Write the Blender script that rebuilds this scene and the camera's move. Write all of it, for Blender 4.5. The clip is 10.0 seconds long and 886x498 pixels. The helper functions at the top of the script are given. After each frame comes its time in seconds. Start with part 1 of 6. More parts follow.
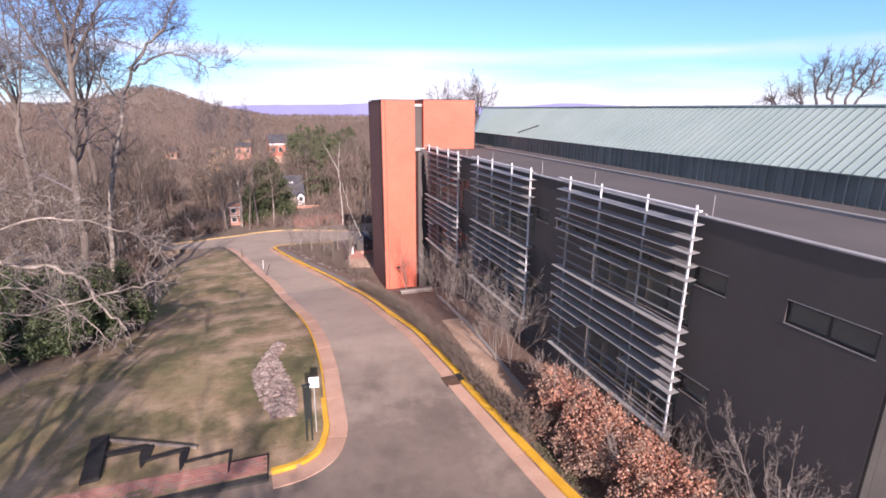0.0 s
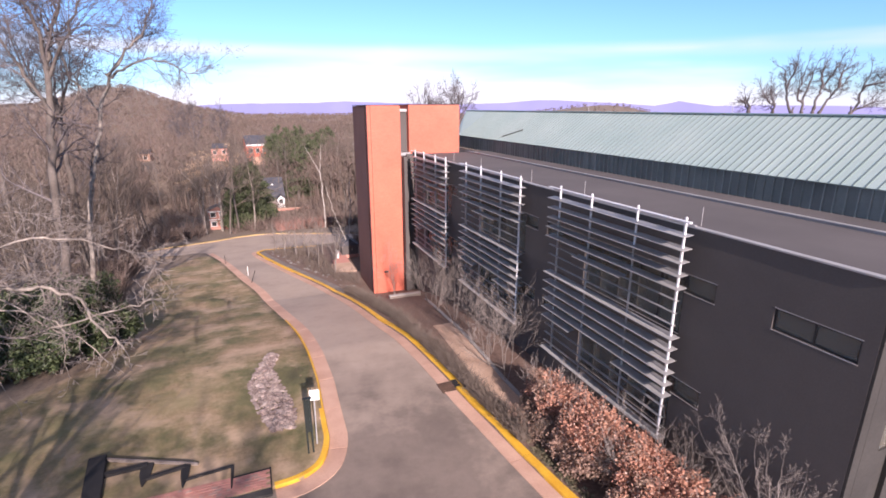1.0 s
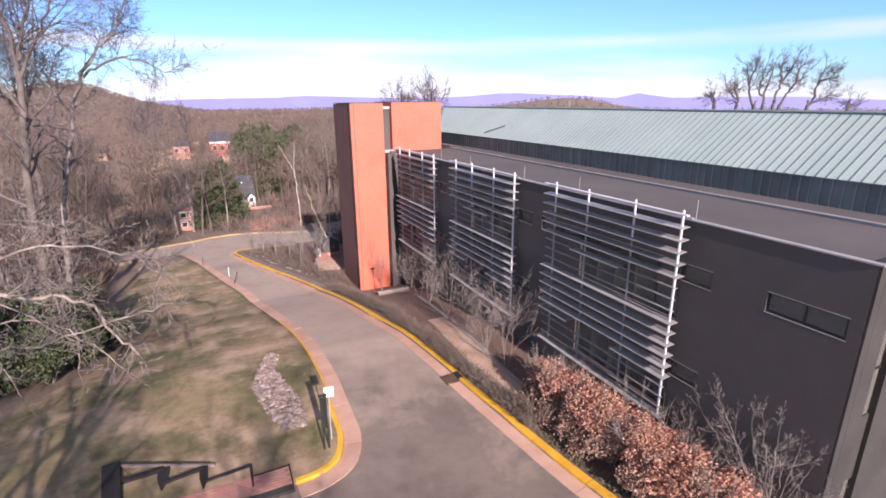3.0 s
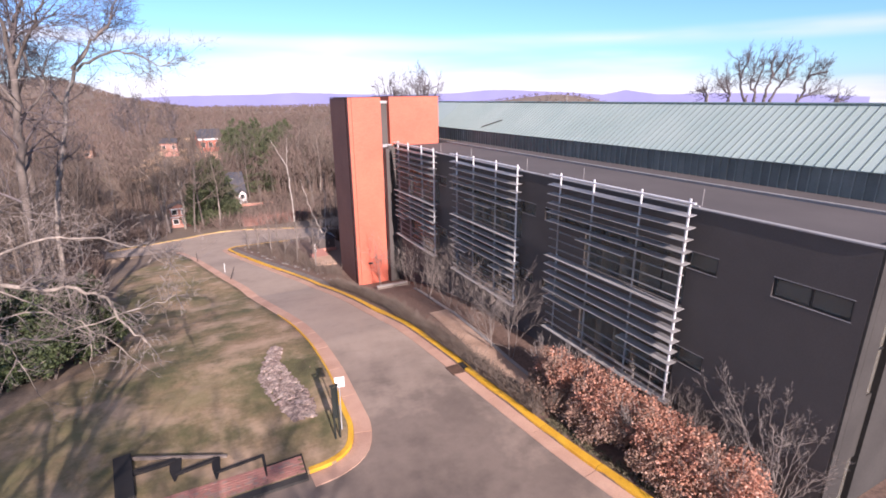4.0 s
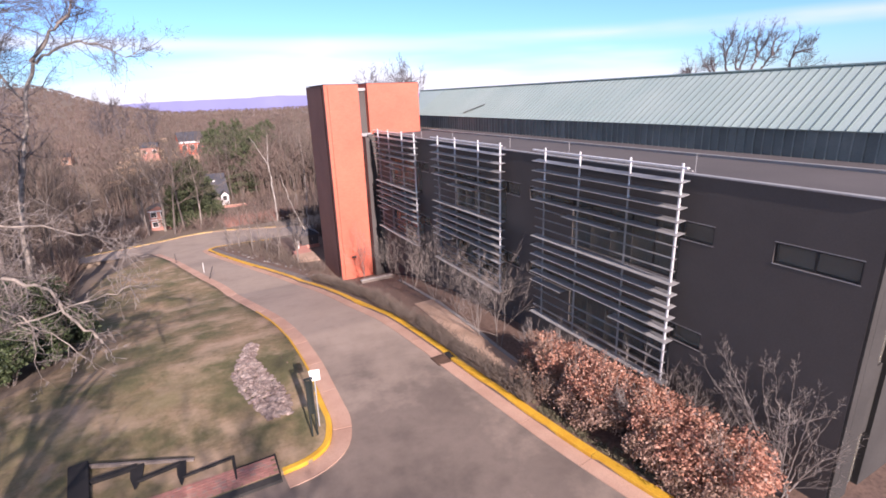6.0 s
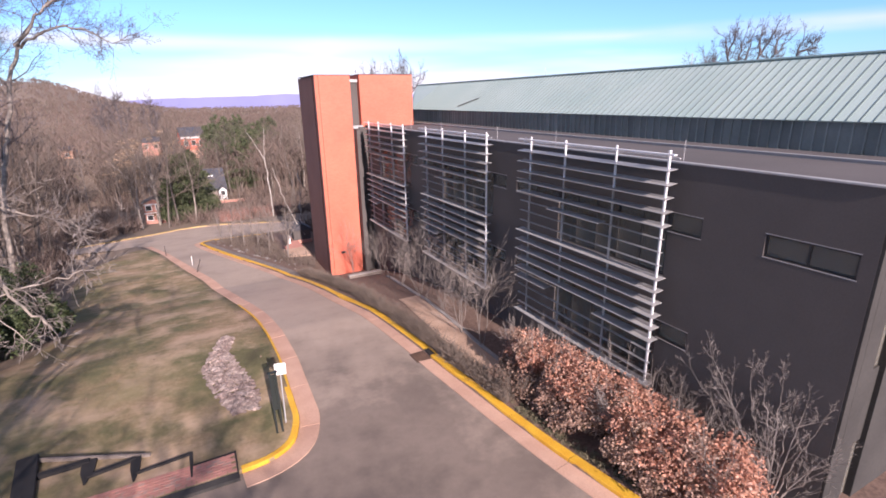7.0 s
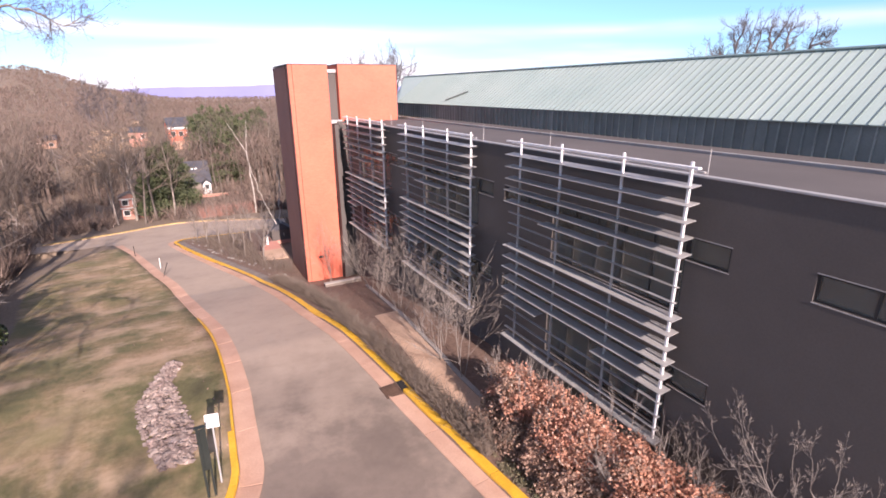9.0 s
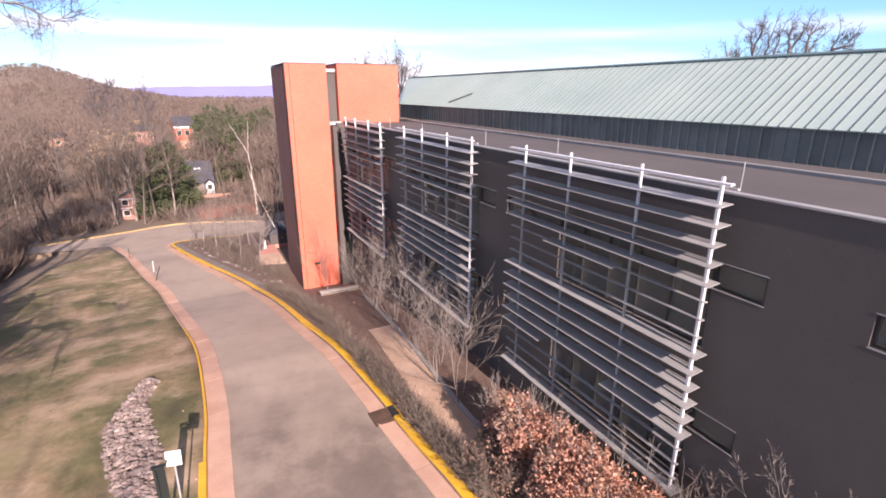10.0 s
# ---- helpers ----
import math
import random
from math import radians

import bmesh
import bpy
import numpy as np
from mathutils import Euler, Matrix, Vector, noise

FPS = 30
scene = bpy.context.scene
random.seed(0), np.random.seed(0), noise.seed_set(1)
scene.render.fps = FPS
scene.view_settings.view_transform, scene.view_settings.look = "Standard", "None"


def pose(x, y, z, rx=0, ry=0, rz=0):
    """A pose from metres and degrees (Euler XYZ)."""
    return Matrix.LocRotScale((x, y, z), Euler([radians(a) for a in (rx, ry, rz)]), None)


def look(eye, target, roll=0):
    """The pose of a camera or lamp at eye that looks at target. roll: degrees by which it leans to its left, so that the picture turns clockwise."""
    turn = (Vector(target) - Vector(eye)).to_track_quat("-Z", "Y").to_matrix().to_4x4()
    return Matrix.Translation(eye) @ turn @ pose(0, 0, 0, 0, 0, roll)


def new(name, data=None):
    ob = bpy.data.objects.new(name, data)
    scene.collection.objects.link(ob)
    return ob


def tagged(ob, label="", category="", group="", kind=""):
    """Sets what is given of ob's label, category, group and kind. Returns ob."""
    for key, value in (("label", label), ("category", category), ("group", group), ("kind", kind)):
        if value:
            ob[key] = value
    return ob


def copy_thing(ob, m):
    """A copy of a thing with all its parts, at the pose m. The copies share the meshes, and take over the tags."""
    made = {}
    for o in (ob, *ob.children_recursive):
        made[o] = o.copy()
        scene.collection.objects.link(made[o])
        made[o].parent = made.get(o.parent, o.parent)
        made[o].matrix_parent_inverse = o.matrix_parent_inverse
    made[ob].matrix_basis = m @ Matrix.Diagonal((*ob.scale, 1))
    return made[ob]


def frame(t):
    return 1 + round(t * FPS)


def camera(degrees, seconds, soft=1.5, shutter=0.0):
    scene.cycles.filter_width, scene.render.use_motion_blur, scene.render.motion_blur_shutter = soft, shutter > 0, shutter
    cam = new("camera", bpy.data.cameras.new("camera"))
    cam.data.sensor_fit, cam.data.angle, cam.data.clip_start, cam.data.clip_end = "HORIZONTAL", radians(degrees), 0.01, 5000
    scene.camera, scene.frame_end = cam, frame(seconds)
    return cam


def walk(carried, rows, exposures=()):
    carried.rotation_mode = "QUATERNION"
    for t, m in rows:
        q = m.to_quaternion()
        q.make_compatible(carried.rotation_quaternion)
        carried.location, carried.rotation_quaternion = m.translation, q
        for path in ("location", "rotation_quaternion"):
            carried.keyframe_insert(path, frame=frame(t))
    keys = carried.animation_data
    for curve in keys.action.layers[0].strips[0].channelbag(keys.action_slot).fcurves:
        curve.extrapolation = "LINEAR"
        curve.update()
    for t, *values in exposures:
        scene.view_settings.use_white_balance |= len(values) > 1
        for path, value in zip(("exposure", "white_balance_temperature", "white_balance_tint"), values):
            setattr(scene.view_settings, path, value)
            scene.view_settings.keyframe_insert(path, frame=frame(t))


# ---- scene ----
cam = camera(84.0, 10.0, soft=1.75)
PATH = [
    (0, (0.23, 0.153, 12.061), (0.844, 1.977, 11.516), 0.3),
    (0.5, (-0.085, 0.205, 12.394), (0.567, 2.013, 11.841), -0.3),
    (1, (-0.472, 0.217, 12.691), (0.218, 2.011, 12.137), -0.1),
    (1.5, (-0.876, 0.208, 12.802), (-0.157, 1.99, 12.249), 0.4),
    (2, (-1.546, 0.213, 12.984), (-0.752, 1.959, 12.416), 0.0),
    (2.5, (-1.866, 0.233, 13.084), (-1.072, 1.974, 12.505), -0.6),
    (2.7, (-1.999, 0.239, 13.062), (-1.205, 1.981, 12.484), -0.6),
    (3.8, (-2.925, 0.375, 12.818), (-2.067, 2.086, 12.237), -0.4),
    (4, (-3.08, 0.389, 12.786), (-2.237, 2.104, 12.197), -0.6),
    (4.5, (-3.129, 0.648, 12.639), (-2.279, 2.354, 12.036), -1.3),
    (5, (-3.036, 0.8, 12.563), (-2.203, 2.516, 11.96), -1.8),
    (5.5, (-2.742, 0.984, 12.147), (-1.891, 2.691, 11.546), -2.0),
    (6, (-2.211, 1.155, 11.643), (-1.334, 2.851, 11.049), -2.1),
    (6.2, (-1.995, 1.22, 11.424), (-1.099, 2.908, 10.835), -2.1),
    (7.3, (-0.587, 1.544, 10.803), (0.27, 3.253, 10.214), -0.8),
    (7.5, (-0.421, 1.724, 10.714), (0.445, 3.428, 10.125), -0.3),
    (8, (-0.166, 2.434, 10.643), (0.706, 4.123, 10.021), -0.0),
    (8.5, (0.437, 3.215, 10.677), (1.299, 4.907, 10.051), -0.4),
    (9, (1.361, 4.046, 10.97), (2.242, 5.732, 10.353), -0.5),
    (9.5, (1.998, 4.746, 11.164), (2.907, 6.418, 10.549), -0.1),
    (10, (2.498, 5.433, 10.933), (3.359, 7.132, 10.323), 0.1),
]
LIGHTING = [(0, 0.98, 6280, 23), (6, 0.97, 6260, 23), (7.5, 0.99, 6260, 23), (8, 1.09, 6360, 23), (8.5, 1.13, 6450, 23), (9.2, 1.20, 6600, 23), (10, 1.19, 6620, 23)]
walk(cam, [(t, look(eye, target, roll)) for t, eye, target, roll in PATH], LIGHTING)

# ---- light ----
world = bpy.data.worlds.new("sky")
scene.world = world
world.use_nodes = True
wn, wl = world.node_tree.nodes, world.node_tree.links
wn.clear()
w_out = wn.new("ShaderNodeOutputWorld")
w_bg = wn.new("ShaderNodeBackground")
w_sky = wn.new("ShaderNodeTexSky")
w_sky.sky_type, w_sky.sun_disc = "NISHITA", False
SUN_EL, SUN_WEST = 25.0, 2.6
w_sky.sun_elevation, w_sky.sun_rotation = radians(SUN_EL), radians(180 + SUN_WEST)
w_sky.altitude, w_sky.air_density, w_sky.dust_density, w_sky.ozone_density = 200, 1.0, 0.6, 2.5
w_bg.inputs["Strength"].default_value = 0.10
# a bank of thin white cloud low in the sky, streaked along the horizon
w_tc = wn.new("ShaderNodeTexCoord")
w_sep = wn.new("ShaderNodeSeparateXYZ")
w_map = wn.new("ShaderNodeMapping")
w_map.inputs["Scale"].default_value = (1.2, 1.2, 9.0)
w_noise = wn.new("ShaderNodeTexNoise")
w_noise.inputs["Scale"].default_value, w_noise.inputs["Detail"].default_value = 1.6, 4.0
w_add = wn.new("ShaderNodeMath"); w_add.operation = "MULTIPLY_ADD"
w_add.inputs[1].default_value = 0.16
w_rng = wn.new("ShaderNodeMapRange")
w_rng.interpolation_type = "SMOOTHSTEP"
w_rng.inputs["From Min"].default_value, w_rng.inputs["From Max"].default_value = 0.142, 0.205
w_rng.inputs["To Min"].default_value, w_rng.inputs["To Max"].default_value = 0.92, 0.0
w_mix = wn.new("ShaderNodeMix"); w_mix.data_type = "RGBA"
w_mix.inputs["B"].default_value = (5.9, 5.85, 6.15, 1)
wl.new(w_tc.outputs["Generated"], w_map.inputs["Vector"])
wl.new(w_map.outputs["Vector"], w_noise.inputs["Vector"])
wl.new(w_tc.outputs["Generated"], w_sep.inputs["Vector"])
wl.new(w_noise.outputs["Fac"], w_add.inputs[0])
w_tilt = wn.new("ShaderNodeMath"); w_tilt.operation = "MULTIPLY_ADD"
w_tilt.inputs[1].default_value = 0.145
w_mid = wn.new("ShaderNodeMath"); w_mid.operation = "SUBTRACT"; w_mid.inputs[1].default_value = 0.26
w_side = wn.new("ShaderNodeMath"); w_side.operation = "ABSOLUTE"
wl.new(w_sep.outputs["X"], w_mid.inputs[0]); wl.new(w_mid.outputs["Value"], w_side.inputs[0])
wl.new(w_side.outputs["Value"], w_tilt.inputs[0])
wl.new(w_sep.outputs["Z"], w_tilt.inputs[2])
wl.new(w_tilt.outputs["Value"], w_add.inputs[2])
wl.new(w_add.outputs["Value"], w_rng.inputs["Value"])
wl.new(w_rng.outputs["Result"], w_mix.inputs["Factor"])
w_tint = wn.new("ShaderNodeMix"); w_tint.data_type = "RGBA"; w_tint.blend_type = "MULTIPLY"
w_tint.inputs["Factor"].default_value = 1.0
w_tint.inputs["B"].default_value = (0.58, 0.82, 1.14, 1)
wl.new(w_sky.outputs["Color"], w_tint.inputs["A"])
# thin high veil over the unseen upper sky, added to turn the skylight neutral
w_high = wn.new("ShaderNodeMapRange"); w_high.interpolation_type = "SMOOTHSTEP"
w_high.inputs["From Min"].default_value, w_high.inputs["From Max"].default_value = 0.17, 0.45
w_high.inputs["To Min"].default_value, w_high.inputs["To Max"].default_value = 0.0, 0.72
wl.new(w_sep.outputs["Z"], w_high.inputs["Value"])
w_veil = wn.new("ShaderNodeMix"); w_veil.data_type = "RGBA"
w_veil.inputs["B"].default_value = (2.03, 2.04, 2.16, 1)
wl.new(w_high.outputs["Result"], w_veil.inputs["Factor"])
wl.new(w_tint.outputs["Result"], w_veil.inputs["A"])
# one long streak above the cloud bank
w_off = wn.new("ShaderNodeMath"); w_off.operation = "SUBTRACT"; w_off.inputs[1].default_value = 0.097
w_abs = wn.new("ShaderNodeMath"); w_abs.operation = "ABSOLUTE"
w_wide = wn.new("ShaderNodeMapRange"); w_wide.interpolation_type = "SMOOTHSTEP"
w_wide.inputs["From Min"].default_value, w_wide.inputs["From Max"].default_value = 0.0, 0.020
w_wide.inputs["To Min"].default_value, w_wide.inputs["To Max"].default_value = 1.0, 0.0
w_fade = wn.new("ShaderNodeMapRange"); w_fade.interpolation_type = "SMOOTHSTEP"
w_fade.inputs["From Min"].default_value, w_fade.inputs["From Max"].default_value = 0.30, 0.62
w_fade.inputs["To Min"].default_value, w_fade.inputs["To Max"].default_value = 0.15, 0.85
w_sm = wn.new("ShaderNodeMath"); w_sm.operation = "MULTIPLY"
w_streak = wn.new("ShaderNodeMix"); w_streak.data_type = "RGBA"
w_streak.inputs["B"].default_value = (5.2, 5.4, 5.8, 1)
wl.new(w_sep.outputs["Z"], w_off.inputs[0]); wl.new(w_off.outputs["Value"], w_abs.inputs[0]); wl.new(w_abs.outputs["Value"], w_wide.inputs["Value"])
wl.new(w_noise.outputs["Fac"], w_fade.inputs["Value"])
wl.new(w_wide.outputs["Result"], w_sm.inputs[0]); wl.new(w_fade.outputs["Result"], w_sm.inputs[1])
wl.new(w_sm.outputs["Value"], w_streak.inputs["Factor"])
wl.new(w_veil.outputs["Result"], w_streak.inputs["A"])
wl.new(w_streak.outputs["Result"], w_mix.inputs["A"])
wl.new(w_mix.outputs["Result"], w_bg.inputs["Color"])
wl.new(w_bg.outputs["Background"], w_out.inputs["Surface"])

sun_data = bpy.data.lights.new("sun", "SUN")
sun_data.energy, sun_data.angle, sun_data.color = 4.8, radians(0.5), (1.0, 0.86, 0.745)
sun = new("sun", sun_data)
sun_from = Vector((-math.sin(radians(SUN_WEST)) * math.cos(radians(SUN_EL)), -math.cos(radians(SUN_WEST)) * math.cos(radians(SUN_EL)), math.sin(radians(SUN_EL))))
sun.matrix_world = look(Vector((0, 0, 60)) + sun_from * 40, (0, 0, 60))


# ---- materials ----
def ramp_node(nodes, stops):
    r = nodes.new("ShaderNodeValToRGB")
    r.color_ramp.elements[0].position, r.color_ramp.elements[0].color = stops[0][0], (*stops[0][1], 1)
    r.color_ramp.elements[1].position, r.color_ramp.elements[1].color = stops[-1][0], (*stops[-1][1], 1)
    for p, c in stops[1:-1]:
        r.color_ramp.elements.new(p).color = (*c, 1)
    return r


def mixer(nodes, links, a, b, fac, mode="MIX"):
    m = nodes.new("ShaderNodeMix")
    m.data_type, m.blend_type = "RGBA", mode
    for sock, v in ((m.inputs["A"], a), (m.inputs["B"], b), (m.inputs["Factor"], fac)):
        if isinstance(v, (int, float)):
            sock.default_value = v
        elif isinstance(v, tuple):
            sock.default_value = (*v, 1)
        else:
            links.new(v, sock)
    return m.outputs["Result"]


def noise_out(nodes, links, vec, scale, detail=5.0, rough=0.55):
    n = nodes.new("ShaderNodeTexNoise")
    n.inputs["Scale"].default_value, n.inputs["Detail"].default_value, n.inputs["Roughness"].default_value = scale, detail, rough
    links.new(vec, n.inputs["Vector"])
    return n.outputs["Fac"]


def base_mat(name, rough=0.8, metal=0.0):
    m = bpy.data.materials.new(name)
    m.use_nodes = True
    nt = m.node_tree
    b = nt.nodes["Principled BSDF"]
    b.inputs["Roughness"].default_value, b.inputs["Metallic"].default_value = rough, metal
    return m, nt.nodes, nt.links, b


def worn(name, low, high, fine=30.0, broad=0.6, rough=0.8, metal=0.0, bump=0.15, vary=0.12, per_object=0.0, stretch=(1, 1, 1)):
    """A surface with grain at a fine scale and stains at a broad one."""
    m, nodes, links, b = base_mat(name, rough, metal)
    geo = nodes.new("ShaderNodeNewGeometry")
    mp = nodes.new("ShaderNodeMapping")
    mp.inputs["Scale"].default_value = stretch
    links.new(geo.outputs["Position"], mp.inputs["Vector"])
    vec = mp.outputs["Vector"]
    nf, nb = noise_out(nodes, links, vec, fine), noise_out(nodes, links, vec, broad, 4.0)
    r1 = ramp_node(nodes, [(0.3, low), (0.7, high)])
    links.new(nb, r1.inputs["Fac"])
    r2 = ramp_node(nodes, [(0.25, (1 - vary * 2,) * 3), (0.75, (1.0,) * 3)])
    links.new(nf, r2.inputs["Fac"])
    col = mixer(nodes, links, r1.outputs["Color"], r2.outputs["Color"], 1.0, "MULTIPLY")
    if per_object:
        oi = nodes.new("ShaderNodeObjectInfo")
        r3 = ramp_node(nodes, [(0.0, (1 - per_object,) * 3), (1.0, (1.0,) * 3)])
        links.new(oi.outputs["Random"], r3.inputs["Fac"])
        col = mixer(nodes, links, col, r3.outputs["Color"], 1.0, "MULTIPLY")
    links.new(col, b.inputs["Base Color"])
    if bump:
        bp = nodes.new("ShaderNodeBump")
        bp.inputs["Strength"].default_value, bp.inputs["Distance"].default_value = bump, 0.02
        links.new(nf, bp.inputs["Height"])
        links.new(bp.outputs["Normal"], b.inputs["Normal"])
    return m


def island_mat(name, stops, rough=0.75, patch=3.0, thin=0.0):
    """Colour that differs from piece to piece of one mesh, and in broader patches; thin lets light through, as leaves do."""
    m, nodes, links, b = base_mat(name, rough)
    geo = nodes.new("ShaderNodeNewGeometry")
    r = ramp_node(nodes, stops)
    links.new(geo.outputs["Random Per Island"], r.inputs["Fac"])
    n = noise_out(nodes, links, geo.outputs["Position"], patch)
    r2 = ramp_node(nodes, [(0.32, (0.66, 0.70, 0.66)), (0.5, (0.86, 0.85, 0.84)), (0.68, (1.0, 0.97, 0.95))])
    links.new(n, r2.inputs["Fac"])
    col = mixer(nodes, links, r.outputs["Color"], r2.outputs["Color"], 1.0, "MULTIPLY")
    links.new(col, b.inputs["Base Color"])
    if thin:
        leaf = nodes.new("ShaderNodeBsdfTranslucent")
        both = nodes.new("ShaderNodeMixShader")
        both.inputs["Fac"].default_value = thin
        links.new(col, leaf.inputs["Color"])
        links.new(b.outputs["BSDF"], both.inputs[1]); links.new(leaf.outputs["BSDF"], both.inputs[2])
        out = next(n for n in nodes if n.type == "OUTPUT_MATERIAL")
        links.new(both.outputs["Shader"], out.inputs["Surface"])
    return m


def brick_mat(name, c1, c2, mortar):
    m, nodes, links, b = base_mat(name, 0.85)
    geo = nodes.new("ShaderNodeNewGeometry")
    sep = nodes.new("ShaderNodeSeparateXYZ")
    links.new(geo.outputs["Position"], sep.inputs["Vector"])
    add = nodes.new("ShaderNodeMath")
    links.new(sep.outputs["X"], add.inputs[0]); links.new(sep.outputs["Y"], add.inputs[1])
    com = nodes.new("ShaderNodeCombineXYZ")
    links.new(add.outputs["Value"], com.inputs["X"]); links.new(sep.outputs["Z"], com.inputs["Y"])
    bt = nodes.new("ShaderNodeTexBrick")
    bt.inputs["Color1"].default_value, bt.inputs["Color2"].default_value, bt.inputs["Mortar"].default_value = (*c1, 1), (*c2, 1), (*mortar, 1)
    bt.inputs["Scale"].default_value, bt.inputs["Mortar Size"].default_value = 1.0, 0.006
    bt.inputs["Brick Width"].default_value, bt.inputs["Row Height"].default_value = 0.215, 0.075
    links.new(com.outputs["Vector"], bt.inputs["Vector"])
    nb = noise_out(nodes, links, geo.outputs["Position"], 0.35, 5.0)
    r2 = ramp_node(nodes, [(0.3, (0.82,) * 3), (0.7, (1.0,) * 3)])
    links.new(nb, r2.inputs["Fac"])
    links.new(mixer(nodes, links, bt.outputs["Color"], r2.outputs["Color"], 1.0, "MULTIPLY"), b.inputs["Base Color"])
    bp = nodes.new("ShaderNodeBump")
    bp.inputs["Strength"].default_value, bp.inputs["Distance"].default_value = 0.12, 0.006
    bp.invert = True
    links.new(bt.outputs["Fac"], bp.inputs["Height"])
    links.new(bp.outputs["Normal"], b.inputs["Normal"])
    return m


def ground_mat():
    """Lawn, planting bed and leaf litter on one sheet, told apart by the sheet's own attributes."""
    m, nodes, links, b = base_mat("ground_cover", 0.95)
    geo = nodes.new("ShaderNodeNewGeometry")
    pos = geo.outputs["Position"]
    n1, n2, n3, n4 = (noise_out(nodes, links, pos, s, 6.0, 0.6) for s in (0.22, 1.1, 7.0, 40.0))
    gr = ramp_node(nodes, [(0.30, (0.098, 0.092, 0.044)), (0.42, (0.158, 0.146, 0.066)), (0.50, (0.262, 0.203, 0.108)), (0.60, (0.388, 0.270, 0.165)), (0.72, (0.53, 0.375, 0.268))])
    mixn = nodes.new("ShaderNodeMath"); mixn.operation = "MULTIPLY_ADD"; mixn.inputs[1].default_value = 0.68
    half = nodes.new("ShaderNodeMath"); half.operation = "MULTIPLY"; half.inputs[1].default_value = 0.32
    links.new(n2, half.inputs[0]); links.new(n1, mixn.inputs[0]); links.new(half.outputs["Value"], mixn.inputs[2])
    links.new(mixn.outputs["Value"], gr.inputs["Fac"])
    fine = ramp_node(nodes, [(0.25, (0.66, 0.66, 0.62)), (0.75, (1.0, 1.0, 1.0))])
    links.new(n3, fine.inputs["Fac"])
    lawn = mixer(nodes, links, gr.outputs["Color"], fine.outputs["Color"], 1.0, "MULTIPLY")
    n5, n6 = noise_out(nodes, links, pos, 0.45, 5.0, 0.6), noise_out(nodes, links, pos, 0.16, 3.0, 0.5)
    straw = ramp_node(nodes, [(0.48, (0.0,) * 3), (0.66, (0.55,) * 3)])
    links.new(n5, straw.inputs["Fac"])
    lawn = mixer(nodes, links, lawn, (0.60, 0.43, 0.31), straw.outputs["Color"])
    green = ramp_node(nodes, [(0.52, (0.0,) * 3), (0.68, (0.6,) * 3)])
    links.new(n6, green.inputs["Fac"])
    lawn = mixer(nodes, links, lawn, (0.205, 0.186, 0.084), green.outputs["Color"])
    lit = ramp_node(nodes, [(0.3, (0.15, 0.112, 0.084)), (0.6, (0.225, 0.172, 0.128)), (0.8, (0.29, 0.226, 0.174))])
    links.new(n3, lit.inputs["Fac"])
    bed = ramp_node(nodes, [(0.3, (0.106, 0.069, 0.053)), (0.7, (0.230, 0.150, 0.116))])
    links.new(n3, bed.inputs["Fac"])
    def region(attr):
        a = nodes.new("ShaderNodeAttribute"); a.attribute_name = attr
        ad = nodes.new("ShaderNodeMath"); ad.operation = "MULTIPLY_ADD"; ad.inputs[1].default_value = 0.5
        links.new(n2, ad.inputs[0]); links.new(a.outputs["Fac"], ad.inputs[2])
        rg = nodes.new("ShaderNodeMapRange")
        rg.inputs["From Min"].default_value, rg.inputs["From Max"].default_value = 0.62, 0.88
        links.new(ad.outputs["Value"], rg.inputs["Value"])
        return rg.outputs["Result"]
    col = mixer(nodes, links, lit.outputs["Color"], lawn, region("lawn"))
    col = mixer(nodes, links, col, bed.outputs["Color"], region("bed"))
    links.new(col, b.inputs["Base Color"])
    bp = nodes.new("ShaderNodeBump")
    bp.inputs["Strength"].default_value, bp.inputs["Distance"].default_value = 0.5, 0.05
    links.new(n4, bp.inputs["Height"])
    links.new(bp.outputs["Normal"], b.inputs["Normal"])
    return m


